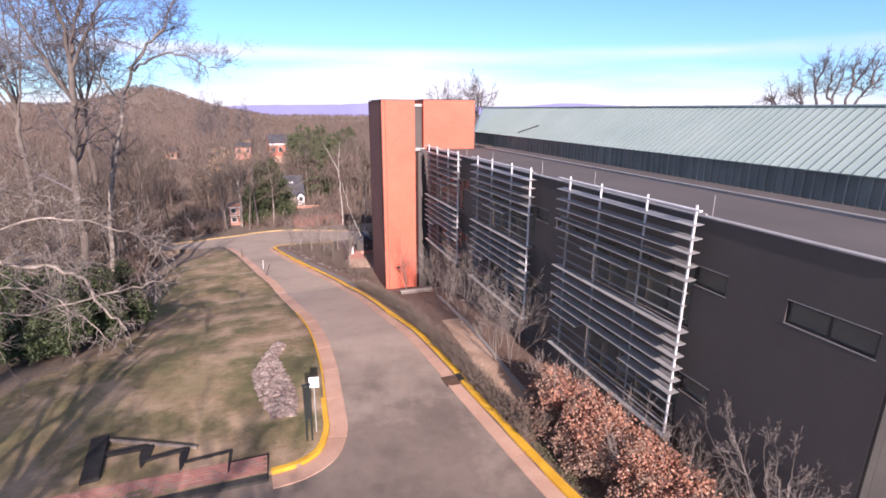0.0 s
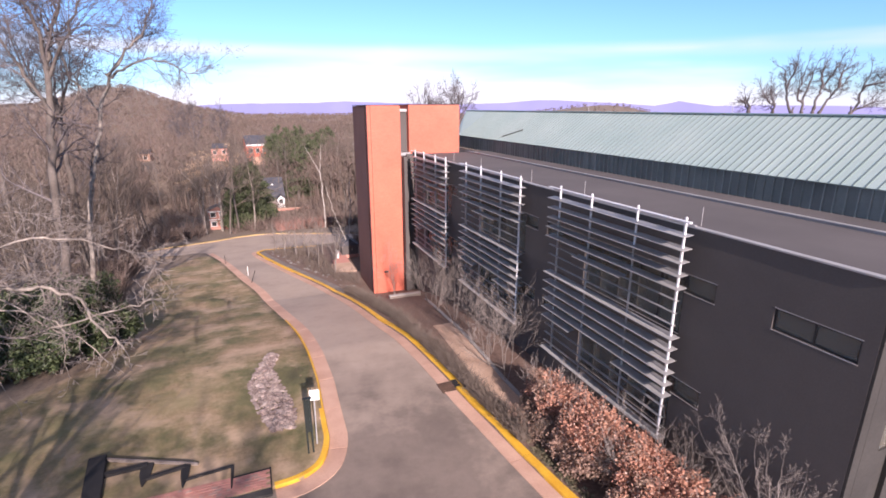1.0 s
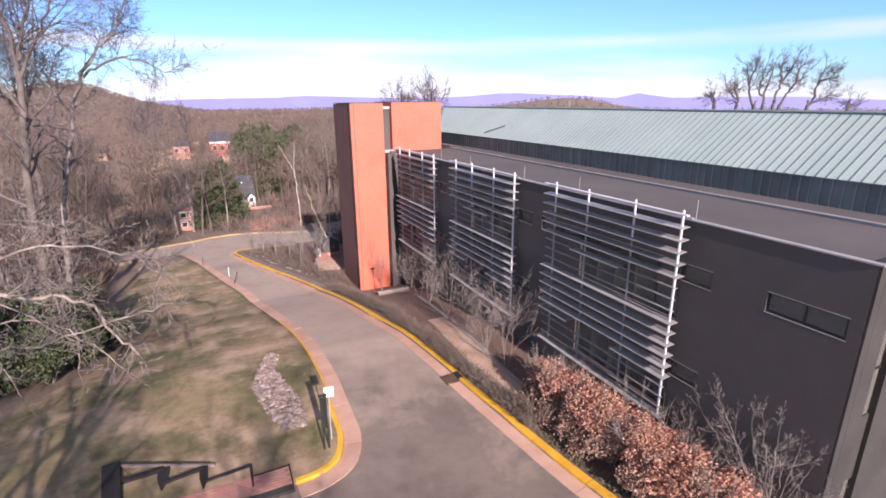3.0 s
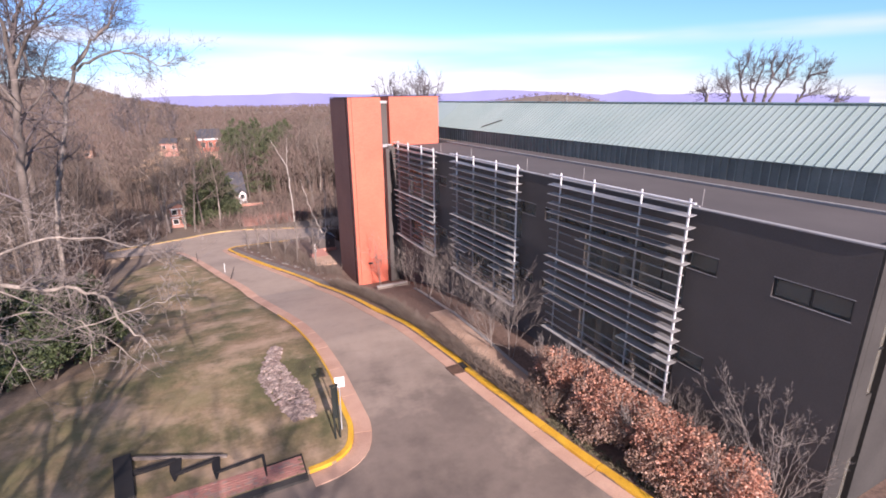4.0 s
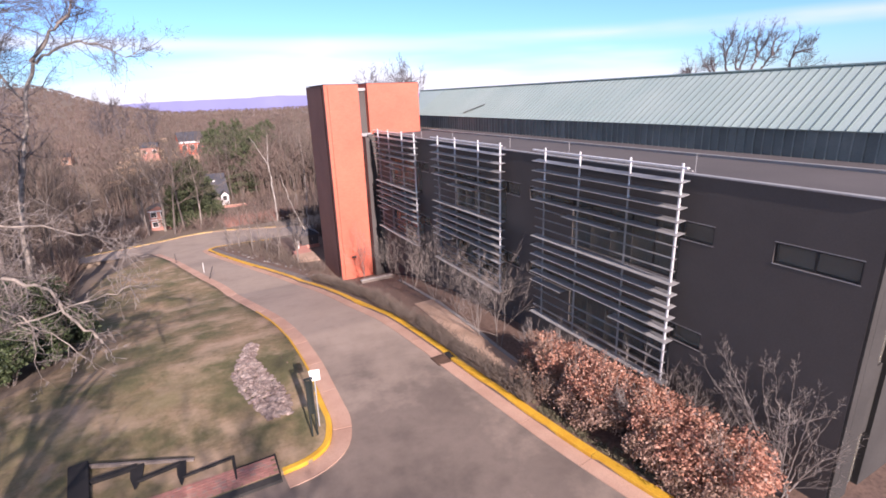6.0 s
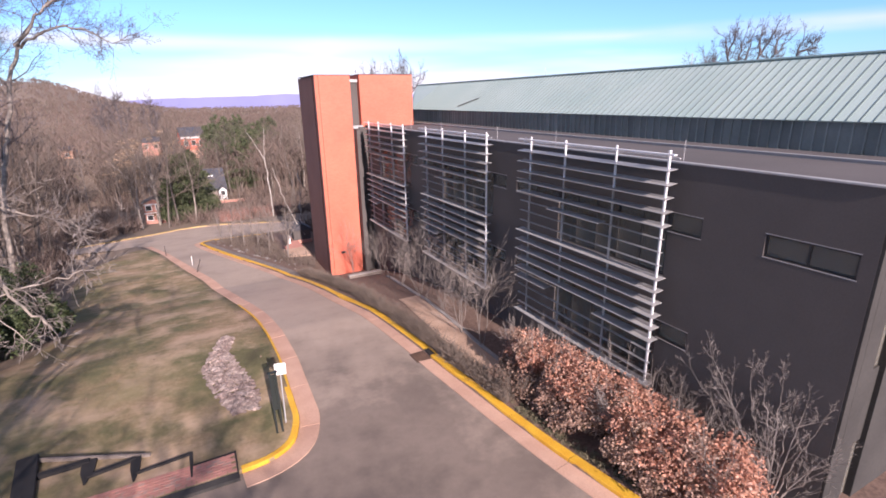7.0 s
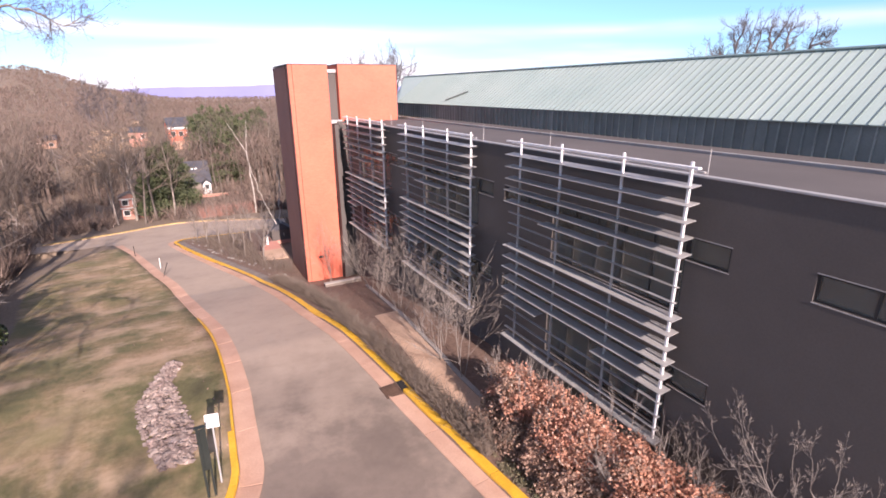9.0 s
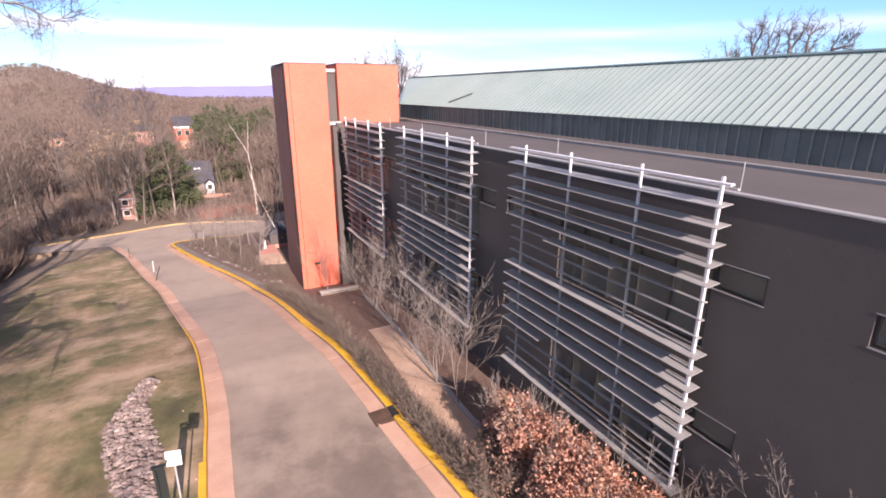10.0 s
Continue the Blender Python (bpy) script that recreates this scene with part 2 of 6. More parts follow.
def road_mat():
    m, nodes, links, b = base_mat("asphalt", 0.85)
    geo = nodes.new("ShaderNodeNewGeometry")
    pos = geo.outputs["Position"]
    n1, n2, n3 = (noise_out(nodes, links, pos, s, 5.0, 0.6) for s in (0.28, 1.6, 60.0))
    r = ramp_node(nodes, [(0.30, (0.330, 0.264, 0.215)), (0.50, (0.405, 0.323, 0.260)), (0.7, (0.449, 0.358, 0.289))])
    links.new(n1, r.inputs["Fac"])
    s = ramp_node(nodes, [(0.34, (0.72,) * 3), (0.46, (1.0,) * 3)])
    links.new(n2, s.inputs["Fac"])
    g = ramp_node(nodes, [(0.3, (0.84,) * 3), (0.7, (1.0,) * 3)])
    links.new(n3, g.inputs["Fac"])
    col = mixer(nodes, links, r.outputs["Color"], s.outputs["Color"], 0.28, "MULTIPLY")
    col = mixer(nodes, links, col, g.outputs["Color"], 1.0, "MULTIPLY")
    # dark blotches round the junction, fading with distance from it
    dist = nodes.new("ShaderNodeVectorMath"); dist.operation = "DISTANCE"
    dist.inputs[1].default_value = (2.0, 13.6, -1.0)
    links.new(pos, dist.inputs[0])
    wob = nodes.new("ShaderNodeMath"); wob.operation = "MULTIPLY_ADD"; wob.inputs[1].default_value = 14.0
    links.new(noise_out(nodes, links, pos, 0.55, 5.0, 0.65), wob.inputs[0]); links.new(dist.outputs["Value"], wob.inputs[2])
    st = ramp_node(nodes, [(0.0, (0.36, 0.36, 0.375)), (0.3, (0.56, 0.56, 0.575)), (0.42, (0.50, 0.50, 0.515)), (0.6, (0.74, 0.74, 0.745)), (1.0, (1.0, 1.0, 1.0))])
    rg = nodes.new("ShaderNodeMapRange")
    rg.inputs["From Min"].default_value, rg.inputs["From Max"].default_value = 6.5, 21.0
    links.new(wob.outputs["Value"], rg.inputs["Value"]); links.new(rg.outputs["Result"], st.inputs["Fac"])
    col = mixer(nodes, links, col, st.outputs["Color"], 1.0, "MULTIPLY")
    links.new(col, b.inputs["Base Color"])
    bp = nodes.new("ShaderNodeBump")
    bp.inputs["Strength"].default_value, bp.inputs["Distance"].default_value = 0.25, 0.01
    links.new(n3, bp.inputs["Height"])
    links.new(bp.outputs["Normal"], b.inputs["Normal"])
    return m


def glass_mat():
    m, nodes, links, b = base_mat("window_glass", 0.08)
    b.inputs["Base Color"].default_value = (0.40, 0.38, 0.335, 1)
    b.inputs["Transmission Weight"].default_value = 0.72
    b.inputs["IOR"].default_value = 1.11
    b.inputs["Specular IOR Level"].default_value = 0.3
    return m


M_GROUND, M_ROAD, M_GLASS = ground_mat(), road_mat(), glass_mat()
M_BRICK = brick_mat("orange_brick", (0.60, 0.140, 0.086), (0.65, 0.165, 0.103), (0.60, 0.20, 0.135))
M_BRICK_WEST = brick_mat("brick_west_side", (0.24, 0.110, 0.084), (0.28, 0.130, 0.100), (0.23, 0.13, 0.105))
M_PAVER = brick_mat("red_paver", (0.47, 0.215, 0.170), (0.56, 0.265, 0.210), (0.42, 0.27, 0.22))
M_WALL = worn("charcoal_panel", (0.093, 0.0835, 0.080), (0.116, 0.104, 0.099), 18, 0.25, 0.9, 0.0, 0.05, 0.06)
M_WALL.node_tree.nodes["Principled BSDF"].inputs["Specular IOR Level"].default_value = 0.2
M_ROOF = worn("pale_green_metal", (0.385, 0.495, 0.468), (0.44, 0.54, 0.51), 14, 0.35, 0.6, 0.0, 0.03, 0.06, 0.05)
M_FASCIA = worn("dark_green_metal", (0.150, 0.175, 0.163), (0.235, 0.256, 0.238), 20, 0.8, 0.6, 0.0, 0.04, 0.1, 0.30)
M_MEMBRANE = worn("grey_roof_membrane", (0.092, 0.083, 0.085), (0.120, 0.108, 0.109), 25, 0.30, 0.9, 0.0, 0.1, 0.1)
M_COPING = worn("light_metal_coping", (0.36, 0.35, 0.35), (0.47, 0.46, 0.46), 30, 0.9, 0.5, 0.2, 0.03, 0.08)
M_BLADE = worn("galvanised_blade", (0.37, 0.368, 0.366), (0.49, 0.486, 0.482), 22, 1.2, 0.5, 0.15, 0.03, 0.1, 0.16)
M_POST = worn("white_painted_steel", (0.70, 0.70, 0.72), (0.82, 0.82, 0.83), 30, 1.0, 0.45, 0.0, 0.02, 0.06)
M_FRAME = worn("dark_window_frame", (0.03, 0.03, 0.032), (0.05, 0.05, 0.052), 30, 1.0, 0.45, 0.4, 0.02, 0.06)
M_ROOM = worn("room_wall", (0.22, 0.17, 0.145), (0.46, 0.40, 0.35), 6, 0.7, 0.9, 0.0, 0.0, 0.05)
M_CONC = worn("grey_concrete", (0.30, 0.28, 0.265), (0.40, 0.375, 0.355), 20, 0.7, 0.9, 0.0, 0.15, 0.1)
M_GUTTER = worn("pinkish_gutter_concrete", (0.55, 0.335, 0.245), (0.67, 0.435, 0.325), 22, 0.8, 0.9, 0.0, 0.15, 0.12, 0.14)
M_YELLOW = worn("yellow_kerb_paint", (0.82, 0.43, 0.030), (0.95, 0.57, 0.048), 25, 1.3, 0.6, 0.0, 0.1, 0.16, 0.18)
M_BIRCH = worn("birch_bark", (0.34, 0.30, 0.265), (0.70, 0.65, 0.60), 10, 1.6, 0.8, 0.0, 0.2, 0.2)
M_SEAM = worn("roof_seam_metal", (0.15, 0.20, 0.185), (0.19, 0.24, 0.22), 14, 0.35, 0.6, 0.0, 0.0, 0.06)
M_REDTWIG = worn("red_brown_twigs", (0.27, 0.140, 0.115), (0.40, 0.230, 0.190), 8, 0.9, 0.9, 0.0, 0.0, 0.1)
M_VASE = worn("pale_grey_stems", (0.215, 0.180, 0.158), (0.35, 0.304, 0.272), 9, 1.1, 0.9, 0.0, 0.1, 0.15, 0.2)
M_FARTWIG = worn("mauve_grey_twigs", (0.105, 0.088, 0.090), (0.16, 0.136, 0.138), 8, 0.9, 0.9, 0.0, 0.0, 0.1)
M_RIB = worn("pale_fascia_rib", (0.24, 0.27, 0.25), (0.32, 0.345, 0.32), 14, 0.8, 0.6, 0.0, 0.0, 0.1, 0.3)
M_HIGHTWIG = worn("grey_mauve_twigs", (0.115, 0.096, 0.098), (0.205, 0.176, 0.176), 8, 0.9, 0.9, 0.0, 0.0, 0.1, 0.2)
M_FADED = worn("faded_yellow_paint", (0.42, 0.31, 0.13), (0.66, 0.48, 0.18), 18, 2.2, 0.8, 0.0, 0.1, 0.2, 0.25)
M_PATH = worn("tan_walkway", (0.46, 0.31, 0.22), (0.60, 0.42, 0.31), 12, 0.9, 0.9, 0.0, 0.2, 0.15)
M_BARK = worn("grey_bark", (0.140, 0.114, 0.098), (0.26, 0.220, 0.192), 12, 1.2, 0.9, 0.0, 0.5, 0.2, 0.3)
M_PALE = worn("pale_mottled_bark", (0.12, 0.10, 0.085), (0.46, 0.40, 0.345), 9, 2.2, 0.85, 0.0, 0.3, 0.15)
M_TWIG = worn("brown_twigs", (0.150, 0.118, 0.096), (0.245, 0.196, 0.160), 8, 0.9, 0.9, 0.0, 0.0, 0.1, 0.35)
M_GREYTWIG = worn("grey_twigs", (0.195, 0.166, 0.150), (0.33, 0.288, 0.262), 8, 0.9, 0.9, 0.0, 0.0, 0.1, 0.2)
M_OAKLEAF = island_mat("russet_leaves", [(0.0, (0.38, 0.215, 0.160)), (0.3, (0.58, 0.292, 0.205)), (0.65, (0.72, 0.382, 0.272)), (0.9, (0.78, 0.465, 0.350)), (1.0, (0.66, 0.53, 0.46))], 0.85, 1.6, 0.28)
M_FADEDLEAF = island_mat("faded_leaves", [(0.0, (0.27, 0.180, 0.142)), (0.4, (0.40, 0.268, 0.208)), (0.8, (0.52, 0.355, 0.280)), (1.0, (0.62, 0.46, 0.375))], 0.9, 1.6, 0.28)
M_MOSS = island_mat("mossy_weeds", [(0.0, (0.10, 0.088, 0.058)), (0.5, (0.165, 0.150, 0.090)), (1.0, (0.27, 0.230, 0.155))], 0.9)
M_DRYLEAF = island_mat("dull_dry_leaves", [(0.0, (0.12, 0.08, 0.062)), (0.5, (0.24, 0.155, 0.118)), (1.0, (0.42, 0.28, 0.22))])
M_TANLEAF = island_mat("tan_leaves", [(0.0, (0.22, 0.155, 0.10)), (0.6, (0.40, 0.28, 0.19)), (1.0, (0.52, 0.39, 0.28))])
M_EVERGREEN = island_mat("evergreen_leaves", [(0.0, (0.022, 0.034, 0.014)), (0.5, (0.050, 0.074, 0.028)), (1.0, (0.105, 0.135, 0.058))], 0.6)
M_PINE = island_mat("pine_needles", [(0.0, (0.042, 0.060, 0.027)), (0.5, (0.082, 0.104, 0.048)), (1.0, (0.140, 0.152, 0.078))], 0.7)
M_FOREST = island_mat("far_bare_wood", [(0.0, (0.146, 0.106, 0.090)), (0.5, (0.163, 0.120, 0.102)), (0.95, (0.180, 0.135, 0.116)), (1.0, (0.125, 0.122, 0.075))], 0.95, 0.022)
M_STONE = worn("pale_pink_stone", (0.36, 0.250, 0.222), (0.84, 0.69, 0.62), 6, 2.4, 0.9, 0.0, 0.7, 0.28, 0.5)
M_BLACK = worn("plain_black", (0.012, 0.011, 0.012), (0.024, 0.022, 0.022), 20, 1.0, 0.9, 0.0, 0.05, 0.1)
M_GREENPOST = worn("dark_green_post", (0.010, 0.015, 0.014), (0.020, 0.027, 0.025), 20, 1.0, 0.5, 0.0, 0.05, 0.1)
M_WHITE = worn("white_paint", (0.74, 0.73, 0.71), (0.82, 0.81, 0.79), 20, 0.8, 0.6, 0.0, 0.05, 0.05)
M_GRATE = worn("rusty_grate", (0.10, 0.062, 0.045), (0.18, 0.11, 0.08), 20, 2.0, 0.8, 0.3, 0.3, 0.2)
M_SLATE = worn("slate_shingles", (0.045, 0.047, 0.062), (0.08, 0.083, 0.10), 6, 0.6, 0.8, 0.0, 0.2, 0.15)
M_ENDWALL = worn("dark_grey_finish", (0.036, 0.033, 0.031), (0.056, 0.052, 0.048), 14, 0.5, 0.9, 0.0, 0.15, 0.15)
M_BLIND = worn("grey_blind", (0.17, 0.155, 0.14), (0.27, 0.25, 0.225), 8, 1.5, 0.9, 0.0, 0.0, 0.05)
M_UNDER = island_mat("undergrowth", [(0.0, (0.113, 0.081, 0.069)), (0.5, (0.162, 0.119, 0.102)), (0.85, (0.216, 0.160, 0.138)), (1.0, (0.28, 0.222, 0.19))], 0.95)
M_TIMBER = worn("weathered_timber", (0.19, 0.155, 0.135), (0.30, 0.255, 0.225), 16, 1.2, 0.9, 0.0, 0.3, 0.2)


# ---- building blocks ----
def link_mesh(name, bm, material, smooth=False):
    me = bpy.data.meshes.new(name)
    bm.to_mesh(me)
    bm.free()
    me.materials.append(material)
    if smooth:
        me.polygons.foreach_set("use_smooth", [True] * len(me.polygons))
    return me


def raw_mesh(name, verts, faces, material, smooth=False):
    me = bpy.data.meshes.new(name)
    me.from_pydata(verts, [], faces)
    me.materials.append(material)
    if smooth:
        me.polygons.foreach_set("use_smooth", [True] * len(me.polygons))
    me.update()
    return me


def part(name, bm, material, parent=None, label="", smooth=False):
    """Links a bmesh (or a finished mesh) as one object, under a thing or a part if given."""
    me = bm if isinstance(bm, bpy.types.Mesh) else link_mesh(name, bm, material, smooth)
    ob = new(name, me)
    if parent is not None:
        ob.parent = parent
    if label:
        tagged(ob, label)
    return ob


def thing(name, x, y, z, label, category, group="", kind="", rz=0.0):
    ob = new(name)
    ob.matrix_world = pose(x, y, z, 0, 0, rz)
    return tagged(ob, label, category, group, kind)


def box(x0, x1, y0, y1, z0, z1, bevel=0.0, bm=None):
    bm = bm or bmesh.new()
    r = bmesh.ops.create_cube(bm, size=1)
    bmesh.ops.transform(bm, verts=r["verts"], matrix=Matrix.LocRotScale(((x0 + x1) / 2, (y0 + y1) / 2, (z0 + z1) / 2), None, (x1 - x0, y1 - y0, z1 - z0)))
    if bevel:
        es = list({e for v in r["verts"] for e in v.link_edges})
        bmesh.ops.bevel(bm, geom=es, offset=bevel, segments=2, affect="EDGES", clamp_overlap=True)
    return bm


def tube(V, F, pts, radii, sides):
    """A tapered tube along pts, added to the lists V and F."""
    prev = None
    for i, (p, r) in enumerate(zip(pts, radii)):
        d = (pts[min(i + 1, len(pts) - 1)] - pts[max(i - 1, 0)])
        d = d.normalized() if d.length > 1e-9 else Vector((0, 0, 1))
        a = d.orthogonal().normalized()
        if prev is not None:
            a = (prev - d * prev.dot(d))
            a = a.normalized() if a.length > 1e-6 else d.orthogonal().normalized()
        prev = a
        b = d.cross(a)
        s = len(V)
        for k in range(sides):
            t = 2 * math.pi * k / sides
            V.append(p + (a * math.cos(t) + b * math.sin(t)) * r)
        if i:
            for k in range(sides):
                k2 = (k + 1) % sides
                F.append((s - sides + k, s - sides + k2, s + k2, s + k))


def rod(p, q, r, sides=8):
    V, F = [], []
    tube(V, F, [Vector(p), Vector(q)], [r, r], sides)
    F.append(tuple(range(sides))[::-1]); F.append(tuple(range(sides, 2 * sides)))
    return V, F


def curve_pts(pts, step=1.0):
    """Even points along a smooth line through pts (2D)."""
    P = [Vector((*p, 0)) for p in pts]
    out = []
    for i in range(len(P) - 1):
        a, b, c, d = P[max(i - 1, 0)], P[i], P[i + 1], P[min(i + 2, len(P) - 1)]
        for k in range(20):
            t = k / 20
            out.append(0.5 * (2 * b + (c - a) * t + (2 * a - 5 * b + 4 * c - d) * t * t + (3 * b - a - 3 * c + d) * t ** 3))
    out.append(P[-1])
    res, left = [out[0]], step
    for a, b in zip(out, out[1:]):
        seg = (b - a).length
        pos = 0.0
        while seg - pos >= left:
            pos += left
            res.append(a.lerp(b, pos / seg))
            left = step
        left -= seg - pos
    return res


# ---- the lie of the land ----
PROFILE_Y = [-60, 0, 17, 22, 28, 36, 45, 54, 70, 86, 100, 130, 170, 236, 400, 800]
PROFILE_Z = [-0.5, -0.8, -1.05, -1.15, -1.5, -2.7, -4.3, -5.0, -6.6, -8.0, -9.3, -11.3, -10.8, -8.4, -4, 2]
LAWN_Y = [10, 24, 31, 36.7, 46, 55, 62, 70, 80]
LAWN_X = [-22, -17.5, -14, -12.2, -12.6, -13.0, -12.2, -8.6, -10]
LEFT_Y = [-40, 3, 7, 16.40, 16.68, 16.8, 17.4, 18.7, 20, 22, 24.5, 28.8, 32, 37, 47.6, 53.3, 58, 66, 73.2, 75, 76, 79, 80, 83.6, 86.5, 86.9, 4000]
LEFT_X = [-2.5, -2.5, -34, -34, -0.85, 0.1, 0.98, 1.42, 1.5, 1.52, 1.58, 1.42, 1.2, 0.55, -1.1, -2.55, -3.6, -5.5, -7.6, -15, -32, -32, -16, -7.6, -3.6, -0.5, -0.5]
RIGHT_Y = [-40, 0, 6, 11.4, 13.8, 17, 20, 22, 26, 30, 33.6, 40.5, 46.5, 54.5, 62.3, 69.5, 71.4, 71.9, 75, 77, 82, 86.2, 86.9, 4000]
RIGHT_X = [15, 11.2, 10, 9.05, 8.72, 8.4, 8.12, 8.02, 7.74, 7.3, 6.9, 6.25, 5.2, 2.75, 0.6, -1.2, 0.2, 34, 34, 18, 9.5, 2.5, -0.5, -0.5]


LITTER_Y = [10, 20, 26, 30, 33, 36.7, 42, 50, 60, 70, 80]
LITTER_X = [-18, -15.5, -13.0, -10.9, -9.6, -8.8, -9.6, -11.0, -12.0, -8.6, -10]


def profile(y):
    return float(np.interp(y, PROFILE_Y, PROFILE_Z))


def left_edge(y):
    return float(np.interp(y, LEFT_Y, LEFT_X))


def right_edge(y):
    return float(np.interp(y, RIGHT_Y, RIGHT_X))


def smooth01(t):
    t = min(1.0, max(0.0, t))
    return t * t * (3 - 2 * t)


def land(x, y):
    """Height of the open ground, without the road."""
    h = profile(y) + 0.13
    d = math.hypot(x, y)
    west = float(np.interp(y, LAWN_Y, LAWN_X)) - 0.5 - 0.08 * max(0.0, y - 70)
    if x < west and 22 < y < 200:
        h -= 0.16 * min(west - x, 40) * smooth01((y - 22) / 14) * (1 - smooth01((y - 90) / 60))
    if x > 7 and 25 < y < 65:
        h -= 0.62 * smooth01((x - 7) / 2.5) * math.exp(-((y - 45) / 6) ** 2)
    h += 0.10 * noise.noise(Vector((x * 0.12, y * 0.12, 0))) * smooth01((abs(x - 4) - 5) / 6)
    if d > 120:
        k = smooth01((d - 120) / 120)
        az = math.degrees(math.atan2(x, y))
        h += k * 3.5 * noise.noise(Vector((x * 0.012, y * 0.012, 3)))
        far = smooth01((d - 320) / 700)
        rise = 41 * math.exp(-((az + 11.2) / 5.0) ** 2) + 12 * smooth01((-15 - az) / 8) + 9 * math.exp(-((az - 38.5) / 4) ** 2) - 16 * smooth01((az - 41.5) / 4)
        rise -= 9 * smooth01((az + 4) / 5) * (1 - smooth01((az - 28) / 6))
        base = -9 + 13 * smooth01((d - 230) / 800)
        h = h * (1 - smooth01((d - 120) / 200)) + smooth01((d - 120) / 200) * (base + rise * far + 4 * k * noise.noise(Vector((x * 0.006, y * 0.006, 7))))
        h -= 60 * smooth01((d - 1250) / 1200)
    return h


def ladder(fine, limit, first, grow):
    out, s = [0.0], first
    while out[-1] < limit:
        out.append(out[-1] + s)
        if out[-1] > fine:
            s *= grow
    return out


def build_ground():
    ys = [-v for v in ladder(12, 300, 1.0, 1.35)[:0:-1]]
    y = 0.0
    while y < 92:
        ys.append(y)
        y += 0.1 if 16.2 < y < 17.2 else 0.5 if y < 80 else 0.35
    step = 0.6
    while y < 3000:
        ys.append(y)
        step *= 1.055
        y += step
    side = ladder(24, 3000, 0.7, 1.16)
    verts, lawn, bed = [], [], []
    cols = 0
    for y in ys:
        lo, hi = left_edge(y), right_edge(y)
        open_road = hi - lo > 0.6
        xs = [lo - s for s in side[::-1]]
        mid = [lo + min(0.03, (hi - lo) * 0.05)] + [lo + (hi - lo) * k / 8 for k in range(1, 8)] + [hi - min(0.03, (hi - lo) * 0.05)]
        xr = [hi + s for s in side]
        row = [(x, False) for x in xs] + [(x, open_road) for x in mid] + [(x, False) for x in xr]
        cols = len(row)
        for x, sunk in row:
            verts.append((x, y, profile(y) - 0.12 if sunk else land(x, y)))
            west = float(np.interp(y, LITTER_Y, LITTER_X))
            on_lawn = smooth01((x - west + 1.2) / 1.6) if (x < lo + 0.1 and 10 < y < 74) else 0.0
            lawn.append(on_lawn * smooth01((73 - y) / 5))
            bed.append(1.0 if (x > hi - 0.1 and x < 22 and y < 70) else 0.0)
    faces = []
    for j in range(len(ys) - 1):
        for i in range(cols - 1):
            a = j * cols + i
            faces.append((a, a + 1, a + cols + 1, a + cols))
    me = raw_mesh("ground", verts, faces, M_GROUND, True)
    for nm, vals in (("lawn", lawn), ("bed", bed)):
        at = me.attributes.new(nm, "FLOAT", "POINT")
        at.data.foreach_set("value", vals)
    tagged(new("ground", me), "winter lawn, mulch bed and leaf litter falling into a wooded valley", "ground", kind="structure")


def build_road():
    ys = list(np.arange(-34, 16.2, 0.8)) + list(np.arange(16.2, 18, 0.1)) + list(np.arange(18, 71, 0.6)) + list(np.arange(71, 86.95, 0.2))
    verts, faces, n = [], [], 13
    for y in ys:
        lo, hi = left_edge(y), right_edge(y)
        for k in range(n):
            u = k / (n - 1)
            verts.append((lo + (hi - lo) * u, y, profile(y)))
    for j in range(len(ys) - 1):
        for i in range(n - 1):
            a = j * n + i
            faces.append((a, a + 1, a + n + 1, a + n))
    tagged(new("road", raw_mesh("road", verts, faces, M_ROAD, True)), "worn grey asphalt drive with darker blotches, curving downhill", "road", kind="structure")


def strip_piece(pts, offs, heights):
    """A solid swept along pts: the section is given by side offsets and heights above the road."""
    V, F = [], []
    m = len(offs)
    for i, p in enumerate(pts):
        d = pts[min(i + 1, len(pts) - 1)] - pts[max(i - 1, 0)]
        side = Vector((d.y, -d.x, 0)).normalized()
        for o, h in zip(offs, heights):
            q = p + side * o
            V.append((q.x, q.y, profile(q.y) + h))
        if i:
            for k in range(m):
                k2 = (k + 1) % m
                F.append(((i - 1) * m + k, i * m + k, i * m + k2, (i - 1) * m + k2))
    F.append(tuple(range(m)))
    F.append(tuple(range((len(pts) - 1) * m, len(pts) * m))[::-1])
    return V, F


